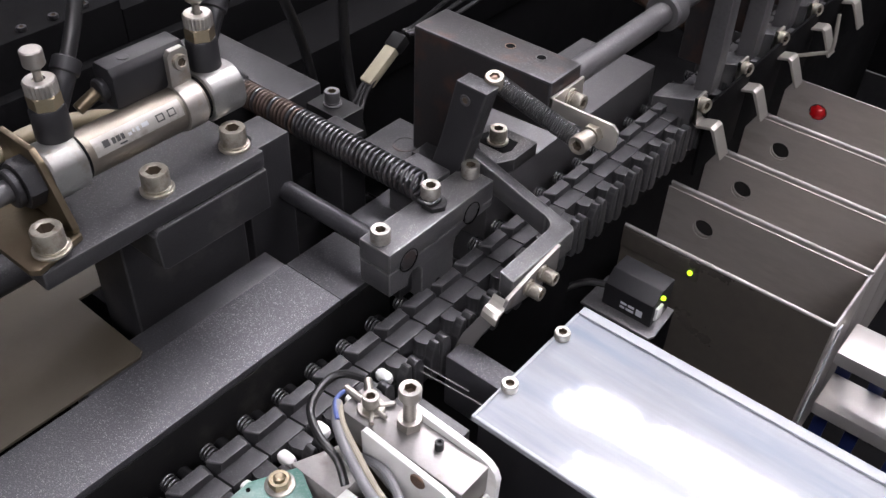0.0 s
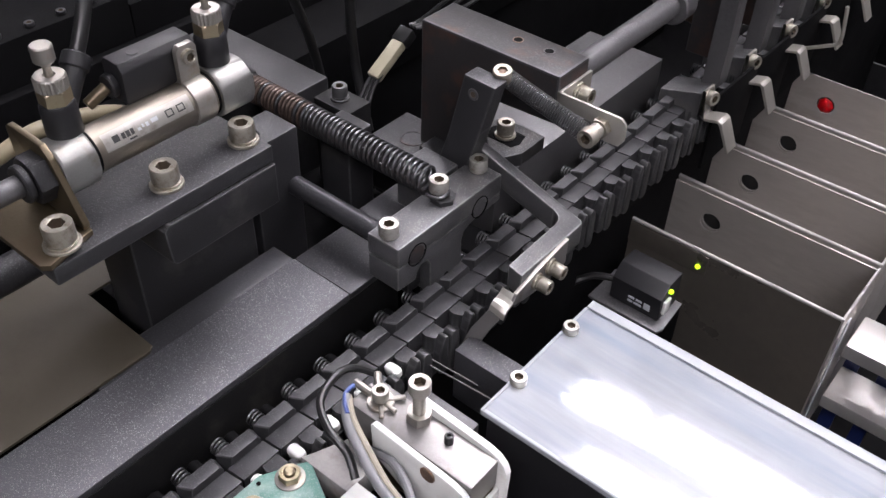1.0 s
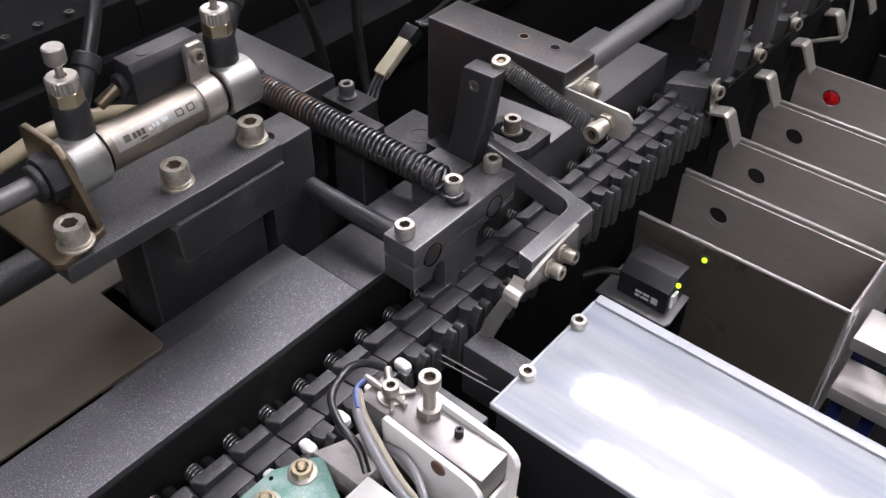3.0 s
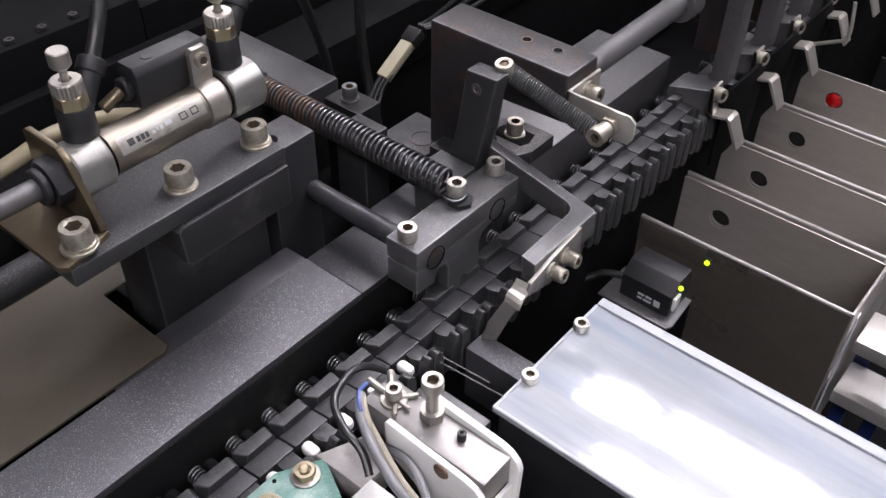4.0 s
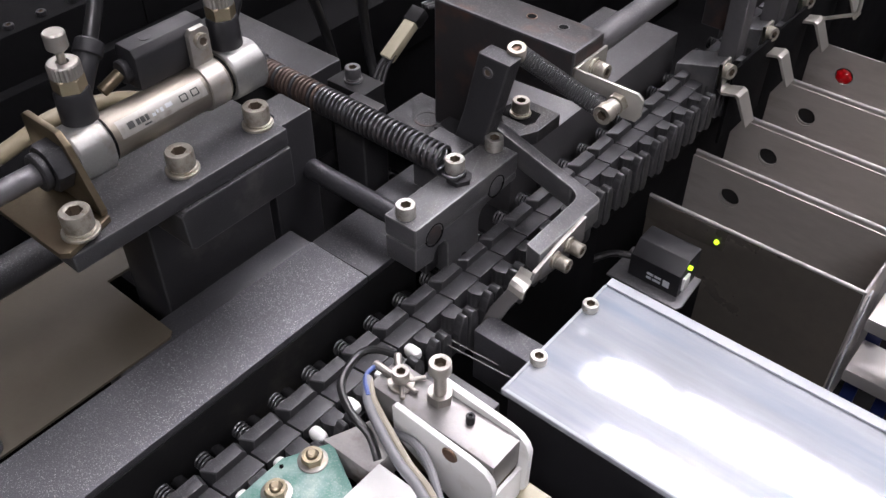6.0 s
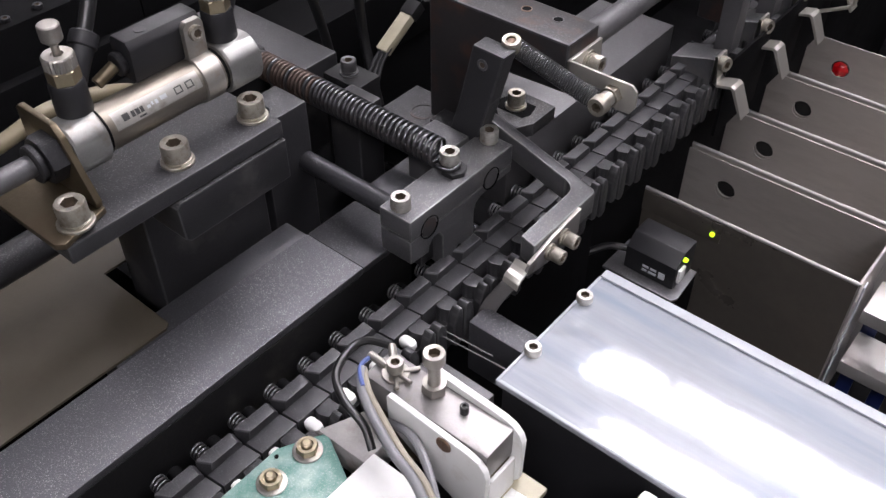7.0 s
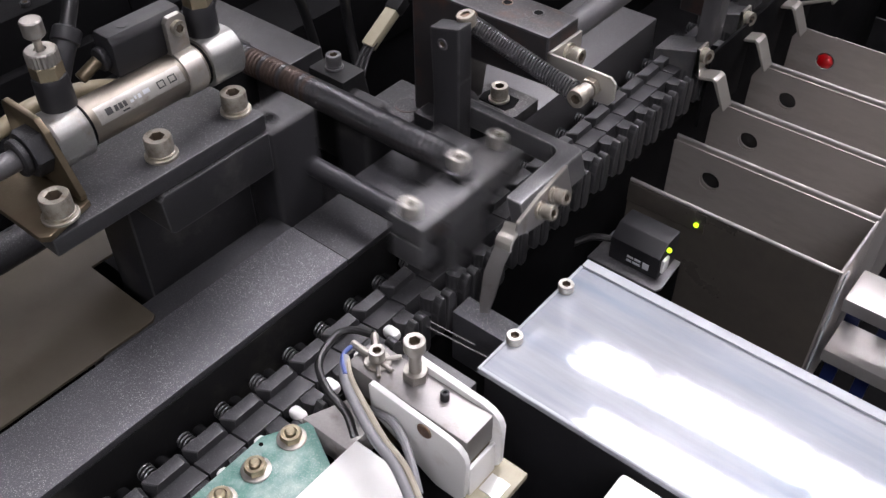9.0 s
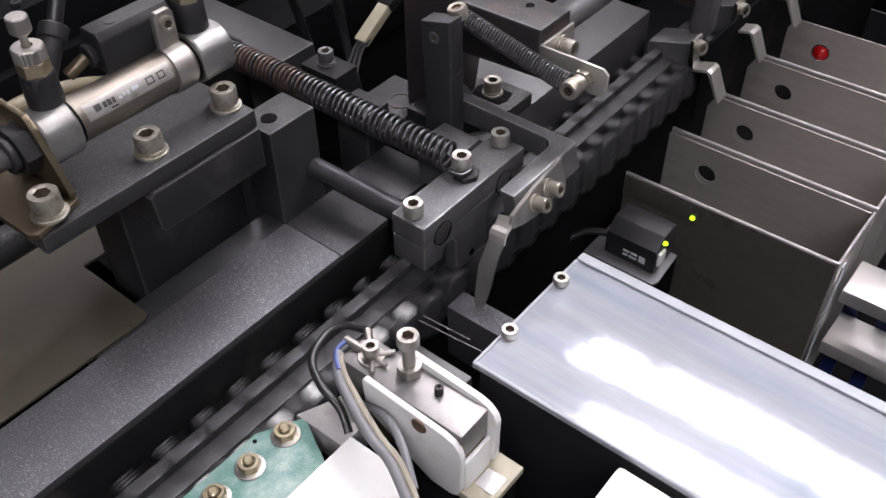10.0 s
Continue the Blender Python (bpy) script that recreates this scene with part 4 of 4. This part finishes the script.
def cables():
    solo("signal_cable", hose(B(), [(-0.1590, 0.1642, 0.0215), (-0.1674, 0.1612, 0.0208), (-0.1703, 0.1548, 0.0200), (-0.1660, 0.1423, 0.0200), (-0.1556, 0.1358, 0.0190), (-0.1451, 0.1345, 0.0150), (-0.1380, 0.1310, 0.0100)], 0.0016, 10), RUBBER,
         "thin black signal cable looping from a lug", "cable", group="signal cables")
    solo("signal_cable", hose(B(), [(-0.1610, 0.1555, 0.0215), (-0.1608, 0.1505, 0.0215), (-0.1575, 0.1465, 0.0215), (-0.1535, 0.1436, 0.0215)], 0.0009, 10), BLUEWIRE, "short blue wire at a cable lug", "cable", group="signal cables")
    solo("signal_cable", hose(B(), [(-0.1600, 0.1500, 0.0205), (-0.1532, 0.1429, 0.0200), (-0.1415, 0.1364, 0.0200), (-0.1268, 0.1305, 0.0190), (-0.1137, 0.1271, 0.0170), (-0.095, 0.118, 0.0100)], 0.0019, 12), GREYWIRE,
         "grey sheathed cable running over a white plate", "cable", group="signal cables")
    solo("signal_cable", hose(B(), [(-0.1590, 0.1500, 0.0205), (-0.1512, 0.1440, 0.0205), (-0.1395, 0.1386, 0.0200), (-0.1245, 0.1326, 0.0190), (-0.1110, 0.1290, 0.0170), (-0.093, 0.120, 0.0100)], 0.0013, 10), CREAMWIRE,
         "cream wire beside a grey cable", "cable", group="signal cables")
    solo("signal_cable", hose(B(), [(-0.1480, 0.1435, 0.0070), (-0.1380, 0.1438, 0.0110), (-0.1290, 0.1422, 0.0140), (-0.1180, 0.1370, 0.0140), (-0.1050, 0.1280, 0.0100)], 0.0016, 10), GREYWIRE,
         "dark grey cable below the white side plate", "cable", group="signal cables")


def board():
    t = thing("circuit_board", (-0.155, 0.08, 0.0), "dusty green circuit board fixed with brass nuts", "circuit board")
    part("board", prism(B(), [(-0.1690, 0.0200), (-0.1400, 0.0200), (-0.1400, 0.1200), (-0.1575, 0.1285), (-0.1605, 0.1285), (-0.1690, 0.1130)], "z", 0.0008, 0.0026, 0.0003), GREEN, t)
    for x, y in ((-0.1597, 0.1195), (-0.1597, 0.1020), (-0.1597, 0.0860)):
        part("washer", lathe(B(), [(0, 0.0056), (0.0006, 0.0056), (0.0008, 0.0052), (0.0008, 0.003)], (x, y, 0.0026), (0, 0, 1), 28), STEEL, t)
        nut(t, (x, y, 0.0034), 0.0082, 0.0030, material=BRASS, hole=0.62)
        part("stud", lathe(B(), [(0, 0.0020), (0.0040, 0.0020), (0.0046, 0.0013)], (x, y, 0.0034), (0, 0, 1), 20), BRASS, t)
    dimple(t, (-0.1665, 0.1105, 0.0026), 0.0008, (0, 0, 1))
    w = thing("white_plate", (-0.12, 0.09, -0.01), "white plastic plate under the cables", "plate")
    part("plate", prism(B(), [(-0.1395, 0.0200), (-0.0900, 0.0200), (-0.0900, 0.1050), (-0.1160, 0.1330), (-0.1395, 0.1330)], "z", 0.0, 0.0050, 0.0006), WHITE, w)
    solo("steel_guide", prism(B(), [(-0.1640, 0.1285), (-0.1405, 0.1290), (-0.1405, 0.1455), (-0.1560, 0.1480), (-0.1590, 0.1400)], "z", -0.0120, 0.0020, 0.0008), WORNPLATE, "pale worn steel guide beside the chain", "guide", (-0.15, 0.138, -0.01))
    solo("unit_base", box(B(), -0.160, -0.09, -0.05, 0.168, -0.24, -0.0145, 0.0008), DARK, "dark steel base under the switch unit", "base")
    s = thing("ivory_sensor_plate", (-0.095, 0.165, -0.02), "ivory plastic plate with a small metal tag", "plate")
    part("plate", box(B(), -0.1080, -0.0880, 0.1470, 0.1700, -0.0145, -0.0110, 0.0006), IVORY, s)
    part("tag", box(B(), -0.0982, -0.0900, 0.1530, 0.1615, -0.0109, -0.0105, 0.0001), LIDTAG, s, "small bright metal tag")
    solo("white_stop", box(B(), -0.0600, -0.0250, 0.1480, 0.1900, -0.030, -0.0060, 0.0025), WHITE, "rounded white plastic stop block by the lid", "stop block", (-0.045, 0.17, -0.02))


def lid_box():
    t = thing("lidded_box", (-0.04, 0.235, -0.09), "black box with a bright scratched aluminium lid", "box")
    part("lid", box(B(), -0.1310, 0.0600, 0.1945, 0.2760, -0.0085, -0.0060, 0.0005), COVER, t, "bright scratched aluminium lid")
    part("rim", box(B(), -0.1305, 0.0600, 0.2712, 0.2763, -0.0058, -0.0046, 0.0005), ACRYLIC, t, "dull acrylic edge strip")
    part("rim", box(B(), -0.1310, -0.1297, 0.1945, 0.2711, -0.0058, -0.0053, 0.0002), ACRYLIC, t, "dull acrylic edge strip")
    part("rim", box(B(), -0.1296, 0.0600, 0.1945, 0.1960, -0.0058, -0.0053, 0.0002), ACRYLIC, t, "dull acrylic edge strip")
    part("body", box(B(), -0.1285, 0.0600, 0.1960, 0.2740, -0.2400, -0.0089, 0.0008), PLASTIC, t)
    bolt(t, (-0.1280, 0.2545, -0.0060), 0.0072, 0.0040, material=NICKEL, washer=False)
    bolt(t, (-0.1280, 0.2160, -0.0060), 0.0072, 0.0040, material=NICKEL, washer=False)


def cross_bars():
    solo("cross_bar", box(B(), -0.1660, -0.1320, 0.2215, 0.2340, -0.0500, -0.0180, 0.0008), RAIL, "dark steel cross bar below the blade", "bar", (-0.15, 0.22, -0.03))
    solo("cross_bar", box(B(), -0.1660, -0.1320, 0.1720, 0.1960, -0.0500, -0.0170, 0.0008), GREYPLATE, "grey steel cross bar below the lead wires", "bar", (-0.15, 0.18, -0.03))


# ---- stainless bins ----
def sheet_with_hole(x0, x1, y, z0, z1, hx, hz, r, thick=0.0011):
    """An upright sheet across the x axis with a round hole through it."""
    n = 32
    bm = B()
    outer, inner = [], []
    for i in range(n):
        a = 2 * math.pi * i / n
        c, s = math.cos(a), math.sin(a)
        kx = ((x1 - hx) if c > 0 else (x0 - hx)) / c if abs(c) > 1e-6 else 1e9
        kz = ((z1 - hz) if s > 0 else (z0 - hz)) / s if abs(s) > 1e-6 else 1e9
        k = min(kx, kz)
        outer.append((hx + k * c, hz + k * s))
        inner.append((hx + r * c, hz + r * s))
    for cx, cz in ((x0, z0), (x1, z0), (x1, z1), (x0, z1)):
        j = min(range(n), key=lambda i: (outer[i][0] - cx) ** 2 + (outer[i][1] - cz) ** 2)
        outer[j] = (cx, cz)
    rows = [[bm.verts.new((p[0], yy, p[1])) for p in ring] for yy in (y, y + thick) for ring in (outer, inner)]
    of, nf, ob_, nb = rows
    for i in range(n):
        j = (i + 1) % n
        bm.faces.new((of[i], of[j], nf[j], nf[i]))
        bm.faces.new((ob_[j], ob_[i], nb[i], nb[j]))
        bm.faces.new((nf[i], nf[j], nb[j], nb[i]))
        bm.faces.new((of[j], of[i], ob_[i], ob_[j]))
    bmesh.ops.recalc_face_normals(bm, faces=bm.faces)
    return bm


BIN_Y = (0.4273, 0.4880, 0.5460, 0.6110, 0.6840)


def bins():
    for k, y in enumerate(BIN_Y[:-1]):
        y1 = BIN_Y[k + 1] - 0.0035
        t = thing("parts_bin", (-0.12, (y + y1) / 2, -0.20), "open stainless sheet bin with a round sight hole", "bin", "row of stainless bins")
        if k:
            part("front_sheet", sheet_with_hole(-0.1975, -0.0500, y, -0.2150, -0.0800, -0.1560, -0.1030, 0.0072), BIN, t)
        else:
            part("front_sheet", box(B(), -0.2000, -0.0500, y, y + 0.0011, -0.2150, -0.0800, 0.0001), BIN_GRIMY_SHEEN, t, "dark grimy sheet with tan reflections in its colour")
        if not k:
            part("flange", box(B(), -0.2000, -0.1320, y - 0.0012, y - 0.0002, -0.0960, -0.0812, 0.0002), BIN_GRIMY_SHEEN, t, "folded sheet flange")
        part("back_sheet", sheet_with_hole(-0.1975, -0.0500, y1, -0.2150, -0.0815, -0.1560, -0.1030, 0.0072), BIN, t)
        # dark disc added behind each hole in place of the shade inside the bin
        if k:
            part("sight_plug", lathe(B(), [(0, 0.0100), (0.002, 0.0100), (0.003, 0.0092)], (-0.1560, y + 0.0070, -0.1030), (0, -1, 0), 24), RUBBER, t, "dark disc for the shade behind the sight hole")
        part("rolled_edge", rod(B(), (-0.1975, y + 0.0005, -0.0800), (-0.0500, y + 0.0005, -0.0800), 0.0013, 0.0001, 10), BIN_EDGE, t, "bright rolled sheet edge")
        part("end_sheet", box(B(), -0.0500, -0.0489, y, y1 + 0.0011, -0.2150, -0.0800, 0.0001), BIN, t)
        part("end_edge", rod(B(), (-0.0495, y, -0.0800), (-0.0495, y1, -0.0800), 0.0010, 0.0001, 10), BIN_EDGE, t)
        part("bottom", box(B(), -0.1830, -0.0500, y + 0.0012, y1, -0.2160, -0.2150, 0.0001), BIN, t)
        part("chute", prism(B(), [(-0.183, -0.215), (-0.182, -0.215), (-0.100, -0.1950), (-0.100, -0.1940), (-0.183, -0.1940)], "y", y + 0.002, y1 - 0.001, 0.0002), BIN, t)
    r = thing("red_lamp", (-0.1525, 0.681, -0.099), "faceted red signal lamp in a bin wall", "signal lamp")
    part("lens", lathe(B(), [(0, 0.0068), (0.001, 0.0064), (0.0030, 0.0048), (0.0045, 0.0012)], (-0.1560, 0.6803, -0.1030), (0, -1, 0), 7), RED, r)
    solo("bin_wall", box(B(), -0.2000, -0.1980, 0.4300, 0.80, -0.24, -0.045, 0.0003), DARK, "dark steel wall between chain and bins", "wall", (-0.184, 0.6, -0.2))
    # aluminium rungs and blue sheets beyond the bins' ends
    for z in (-0.105, -0.150):
        solo("frame_rail", box(B(), -0.0440, 0.10, 0.4380, 0.4700, z - 0.010, z, 0.0012), BIN_EDGE, "bright aluminium frame rail beyond the bins", "rail", (0.0, 0.455, z - 0.01), group="frame rails")
    for x in (-0.0440, -0.0230, 0.0060):
        solo("blue_strip", box(B(), x, x + 0.009, 0.472, 0.474, -0.24, -0.115, 0.0002), BLUEPART, "dark blue strip behind the aluminium rails", "strip", (x, 0.473, -0.24), group="blue strips")
    solo("clear_guard", box(B(), -0.0475, -0.0465, 0.4280, 0.4340, -0.2400, -0.0810, 0.0003), ACRYLIC, "pale edge strip on the bin corner", "guard", (-0.047, 0.44, -0.24))


def photo_sensor():
    t = thing("photo_sensor", (-0.15, 0.385, -0.09), "small black photoelectric sensor with a lit green lamp", "sensor")
    part("body", prism(B(), [(0.3710, -0.0940), (0.3710, -0.0780), (0.3790, -0.0710), (0.3930, -0.0710), (0.3930, -0.0940)], "x", -0.1660, -0.1335, 0.0008), PLASTIC, t)
    part("window", box(B(), -0.1334, -0.1315, 0.3730, 0.3800, -0.0895, -0.0800, 0.0006), CLEAR, t, "clear indicator window")
    part("lamp", rod(B(), (-0.1345, 0.3790, -0.0755), (-0.1312, 0.3790, -0.0755), 0.0014, 0.0006, 16), LED, t, "lit yellow-green lamp")
    for x0, x1, z0, z1 in ((-0.1540, -0.1500, -0.0870, -0.0855), (-0.1490, -0.1450, -0.0870, -0.0855), (-0.1540, -0.1510, -0.0900, -0.0885), (-0.1500, -0.1450, -0.0900, -0.0885), (-0.1435, -0.1395, -0.0900, -0.0855)):
        part("print_bar", box(B(), x0, x1, 0.37065, 0.3709, z0, z1, 0), PALEINK, t)
    part("bracket", prism(B(), [(-0.176, 0.3640), (-0.1300, 0.3640), (-0.1280, 0.3680), (-0.1300, 0.3950), (-0.176, 0.3950)], "z", -0.0965, -0.0950, 0.0003), GREYPLATE, t, "grey steel mounting bracket")
    part("bracket_leg", box(B(), -0.1700, -0.1300, 0.3935, 0.3950, -0.2400, -0.0966, 0.0003), DARK, t)
    part("lead", hose(B(), [(-0.166, 0.375, -0.083), (-0.180, 0.368, -0.085), (-0.192, 0.355, -0.10), (-0.195, 0.35, -0.15)], 0.0022, 10), RUBBER, t)
    s = thing("bin_lamp", (-0.139, 0.426, -0.092), "small lit green lamp on the bin's sheet", "signal lamp")
    part("lens", lathe(B(), [(0, 0.0016), (0.0012, 0.0016), (0.002, 0.0008)], (-0.1370, 0.4260, -0.0905), (0, -1, 0), 16), LED, s)


# ---- feeder heads with their nickel tabs ----
def feeder_head(y):
    t = thing("feeder_head", (-0.18, y, 0.0), "black feeder head with a bent nickel tab", "feeder head", "row of feeder heads")
    part("block", prism(B(), [(-0.1990, -0.0300), (-0.1725, -0.0300), (-0.1715, 0.0040), (-0.1985, -0.0035)], "y", y + 0.004, y + 0.024, 0.0007), CARRIAGE_STEEL, t)
    # upright and cheek run on unseen to z 0.30 to shade the chain
    part("upright", prism(B(), [(-0.1800, 0.0000), (-0.1692, 0.0020), (-0.1688, 0.0300), (-0.1695, 0.0600), (-0.1695, 0.3000), (-0.1790, 0.3000)], "y", y + 0.018, y + 0.030, 0.0008), GREYPLATE, t)
    part("skirt", box(B(), -0.1660, -0.1640, y + 0.0100, y + 0.0655, -0.0500, 0.0020, 0.0004), DARK, t)
    part("side_cheek", box(B(), -0.2000, -0.1815, y + 0.032, y + 0.045, 0.0100, 0.3000, 0.0008), RUSTY, t)
    a, b = y - 0.0008, y + 0.0105
    part("tab", prism(B(), [(-0.1700, 0.0085), (-0.1685, 0.0085), (-0.1680, -0.0085), (-0.1655, -0.0100), (-0.1570, -0.0080), (-0.1560, -0.0090), (-0.1480, -0.0250), (-0.1466, -0.0245), (-0.1545, -0.0075),
                                      (-0.1570, -0.0062), (-0.1660, -0.0084), (-0.1690, -0.0070)][::-1], "y", a, b, 0.0002), TAB, t, "bent nickel-plated tab")
    bolt(t, (-0.1684, y + 0.0050, 0.0030), 0.0088, 0.0050, (1, -0.3, 0.1), BOLT, washer=False, name="tab_screw")
    return t


def far_things():
    first = feeder_head(0.4520)
    for y in (0.5080, 0.5620, 0.6180, 0.6740):
        copy_thing(first, Matrix.Translation((-0.18, y, 0.0)))
    # wire hoop above the far tabs
    solo("wire_hoop", hose(B(), [(-0.166, 0.600, -0.0235), (-0.150, 0.600, -0.0155), (-0.144, 0.600, -0.0120), (-0.1421, 0.600, -0.0060), (-0.1450, 0.600, 0.0150)], 0.0013, 8), TAB, "thin bright wire hoop by the feeder heads", "wire")
    t = thing("air_fitting", (-0.25, 0.45, 0.04), "grey air fitting on a rusty pipe", "fitting")
    part("pipe", rod(B(), (-0.262, 0.520, 0.030), (-0.200, 0.500, 0.030), 0.010, 0.001, 24), BOLT_RUST, t, "rust-brown pipe")
    part("fitting_body", rod(B(), (-0.290, 0.540, 0.032), (-0.262, 0.520, 0.032), 0.009, 0.001, 6), GREYPLATE, t)
    # long beam and rail behind the cylinder
    t = thing("rear_beam", (-0.53, 0.2, 0.0), "dark grey steel beam with a row of screws", "beam")
    # beam and bar hold the shade behind the cylinder in their near-black colour
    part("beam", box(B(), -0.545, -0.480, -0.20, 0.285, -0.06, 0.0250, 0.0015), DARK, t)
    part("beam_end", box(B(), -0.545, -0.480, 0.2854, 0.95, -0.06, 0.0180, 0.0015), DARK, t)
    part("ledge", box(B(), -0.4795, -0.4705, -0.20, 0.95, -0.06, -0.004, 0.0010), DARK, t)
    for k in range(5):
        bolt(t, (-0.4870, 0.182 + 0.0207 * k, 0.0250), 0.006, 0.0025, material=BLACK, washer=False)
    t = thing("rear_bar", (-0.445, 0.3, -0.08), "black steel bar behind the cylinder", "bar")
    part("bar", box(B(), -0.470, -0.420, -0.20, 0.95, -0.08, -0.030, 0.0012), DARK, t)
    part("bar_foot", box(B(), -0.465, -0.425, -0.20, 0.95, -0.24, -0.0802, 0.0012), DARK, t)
    solo("round_bar", rod(B(), (-0.300, -0.20, 0.030), (-0.300, 0.175, 0.030), 0.0075, 0.0006, 28), BLACK, "ground steel round bar behind the cylinder bracket", "bar", (-0.3, 0, 0.03))
    solo("pale_hose", hose(B(), [(-0.300, 0.03, 0.070), (-0.300, 0.1061, 0.0796), (-0.300, 0.1333, 0.0834), (-0.305, 0.17, 0.070), (-0.32, 0.21, 0.03)], 0.0034, 12), OLIVEHOSE, "tan air hose behind the cylinder bracket", "hose", group="air hoses")
    solo("air_hose", hose(B(), [(-0.350, 0.352, 0.090), (-0.352, 0.350, 0.035), (-0.350, 0.351, -0.005), (-0.335, 0.345, -0.040)], 0.0030, 12), RUBBER, "black hose hanging behind the plates", "hose", group="air hoses")
    t = thing("cable_connector", (-0.33, 0.362, 0.010), "ivory plug connector on dark cables", "connector")
    way = Vector((0.0, 0.0259, 0.0156)).normalized()
    set_in("plug", mesh_of("plug", box(B(), -0.0042, 0.0042, -0.0030, 0.0030, -0.015, 0.012, 0.0010), IVORY), t, aim((-0.33, 0.3580, 0.0075), way))
    set_in("socket", mesh_of("socket", box(B(), -0.0050, 0.0050, -0.0038, 0.0038, -0.005, 0.005, 0.0010), RUBBER), t, aim((-0.33, 0.3725, 0.0160), way))
    for k in range(3):
        solo("loom_cable", hose(B(), [(-0.332 + 0.0025 * k, 0.3490, 0.0020), (-0.331 + 0.003 * k, 0.3380, -0.0050), (-0.325 + 0.004 * k, 0.3240, -0.0200), (-0.31, 0.322, -0.06)], 0.0013, 8), RUBBER, "dark cable of a wiring loom", "cable", group="loom cables")
        solo("loom_cable", hose(B(), [(-0.332 + 0.0025 * k, 0.3800, 0.0200), (-0.328 + 0.004 * k, 0.3880, 0.0230), (-0.316 + 0.008 * k, 0.41, 0.040), (-0.29 + 0.01 * k, 0.46, 0.080)], 0.0014, 8), RUBBER, "dark cable of a wiring loom", "cable", group="loom cables")


bed()
guide_rail()
sheet_plate()
cylinder_support()
end_bracket()
cylinder()
air_hoses()
CARRIAGE = carriage()
SPRING_ROOT, SPRING_COILS, SPRING_TAIL = big_spring()
spring_post()
stop_blocks()
rod_block()
ROCKER = rocker()
TENSION_ROOT, TENSION_COILS = tension_spring()
CHAIN_ROOT, CHAIN_LOADS = chain()
lead_wires()
switch_unit()
cables()
board()
lid_box()
cross_bars()
bins()
photo_sensor()
far_things()

# ---- times of the machine's strokes ----
STROKES = [0.11, 0.645, 1.177, 1.71, 5.06, 5.595, 6.13, 6.665, 7.20, 7.735, 8.265, 8.80, 9.335, 9.87]
STALL = 2.245


def profile(lag, lead, low):
    """Rows of (seconds, share of the stroke); low is the share at which it pauses."""
    rows = [(0.0, 0.0)]
    for te in STROKES:
        if te > STALL and rows[-1][0] < STALL:
            rows += [(STALL - lead, 0.0), (STALL + lead, low), (5.06 - lead + lag, low)]
        else:
            rows.append((te - lead + lag, rows[-1][1]))
        rows.append((te + lead + lag, 1.0))
        if te + 0.228 < 9.99:
            rows += [(te + 0.214 - lead + lag, 1.0), (te + 0.228 + lead + lag, 0.0)]
    rows.append((10.0, rows[-1][1]))
    return rows


def motions():
    slide = profile(0.0, 0.036, 0.20)
    base = Vector(CARRIAGE.location)
    walk(CARRIAGE, [(t, Matrix.Translation(base + Vector((REACH * s, 0, 0)))) for t, s in slide])
    length = SPRING_TO - SPRING_FROM
    for ob, k in SPRING_COILS:
        walk(ob, [(t, Matrix.Translation((turn_at(k) * (length + REACH * s), 0, 0))) for t, s in slide])
    walk(SPRING_TAIL, [(t, Matrix.Translation((REACH * s, 0, 0))) for t, s in slide])
    swing = profile(0.010, 0.040, 0.30)
    walk(ROCKER, [(t, Matrix.Translation(PIN) @ Matrix.Rotation(radians(SWING * s), 4, "Y")) for t, s in swing])
    for ob, k in TENSION_COILS:
        rows = []
        for t, s in swing:
            tip = PIN + Matrix.Rotation(radians(SWING * s), 3, "Y") @ (LEVER_END - PIN)
            way = tip - FIXED_END
            q = way.normalized().to_track_quat("X", "Z").to_matrix().to_4x4()
            rows.append((t, Matrix.Translation(way * ((k + 2.2) / (SMALL_TURNS + 3))) @ q))
        walk(ob, rows)
    # the chain goes one pitch on at each stroke
    feed, n = [(0.0, 0.0)], 0
    for te in STROKES:
        if te > 9.8:                           # the last feed runs on past the end
            feed += [(te - 0.01, n), (te + 0.19, n + 2.6)]
        else:
            feed += [(te - 0.012, n), (te + 0.068, n + 1)]
        n += 1
    walk(CHAIN_ROOT, [(t, Matrix.Translation((0, -PITCH * s, 0))) for t, s in feed])
    seat, sunk = Vector((-0.1752, 0.0052, -0.0130)), Vector((-0.1800, 0.0090, -0.0420))
    for ob, k in CHAIN_LOADS:
        wait = k - 11          # strokes until this clip is loaded
        if wait <= 0:
            rows = [(0.0, seat), (10.0, seat)]
        else:
            te = STROKES[min(wait, len(STROKES)) - 1]
            rows = [(0.0, sunk), (te - 0.012, sunk), (te + 0.068, seat), (10.0, seat)]
        walk(ob, [(t, Matrix.Translation(p)) for t, p in rows])


motions()
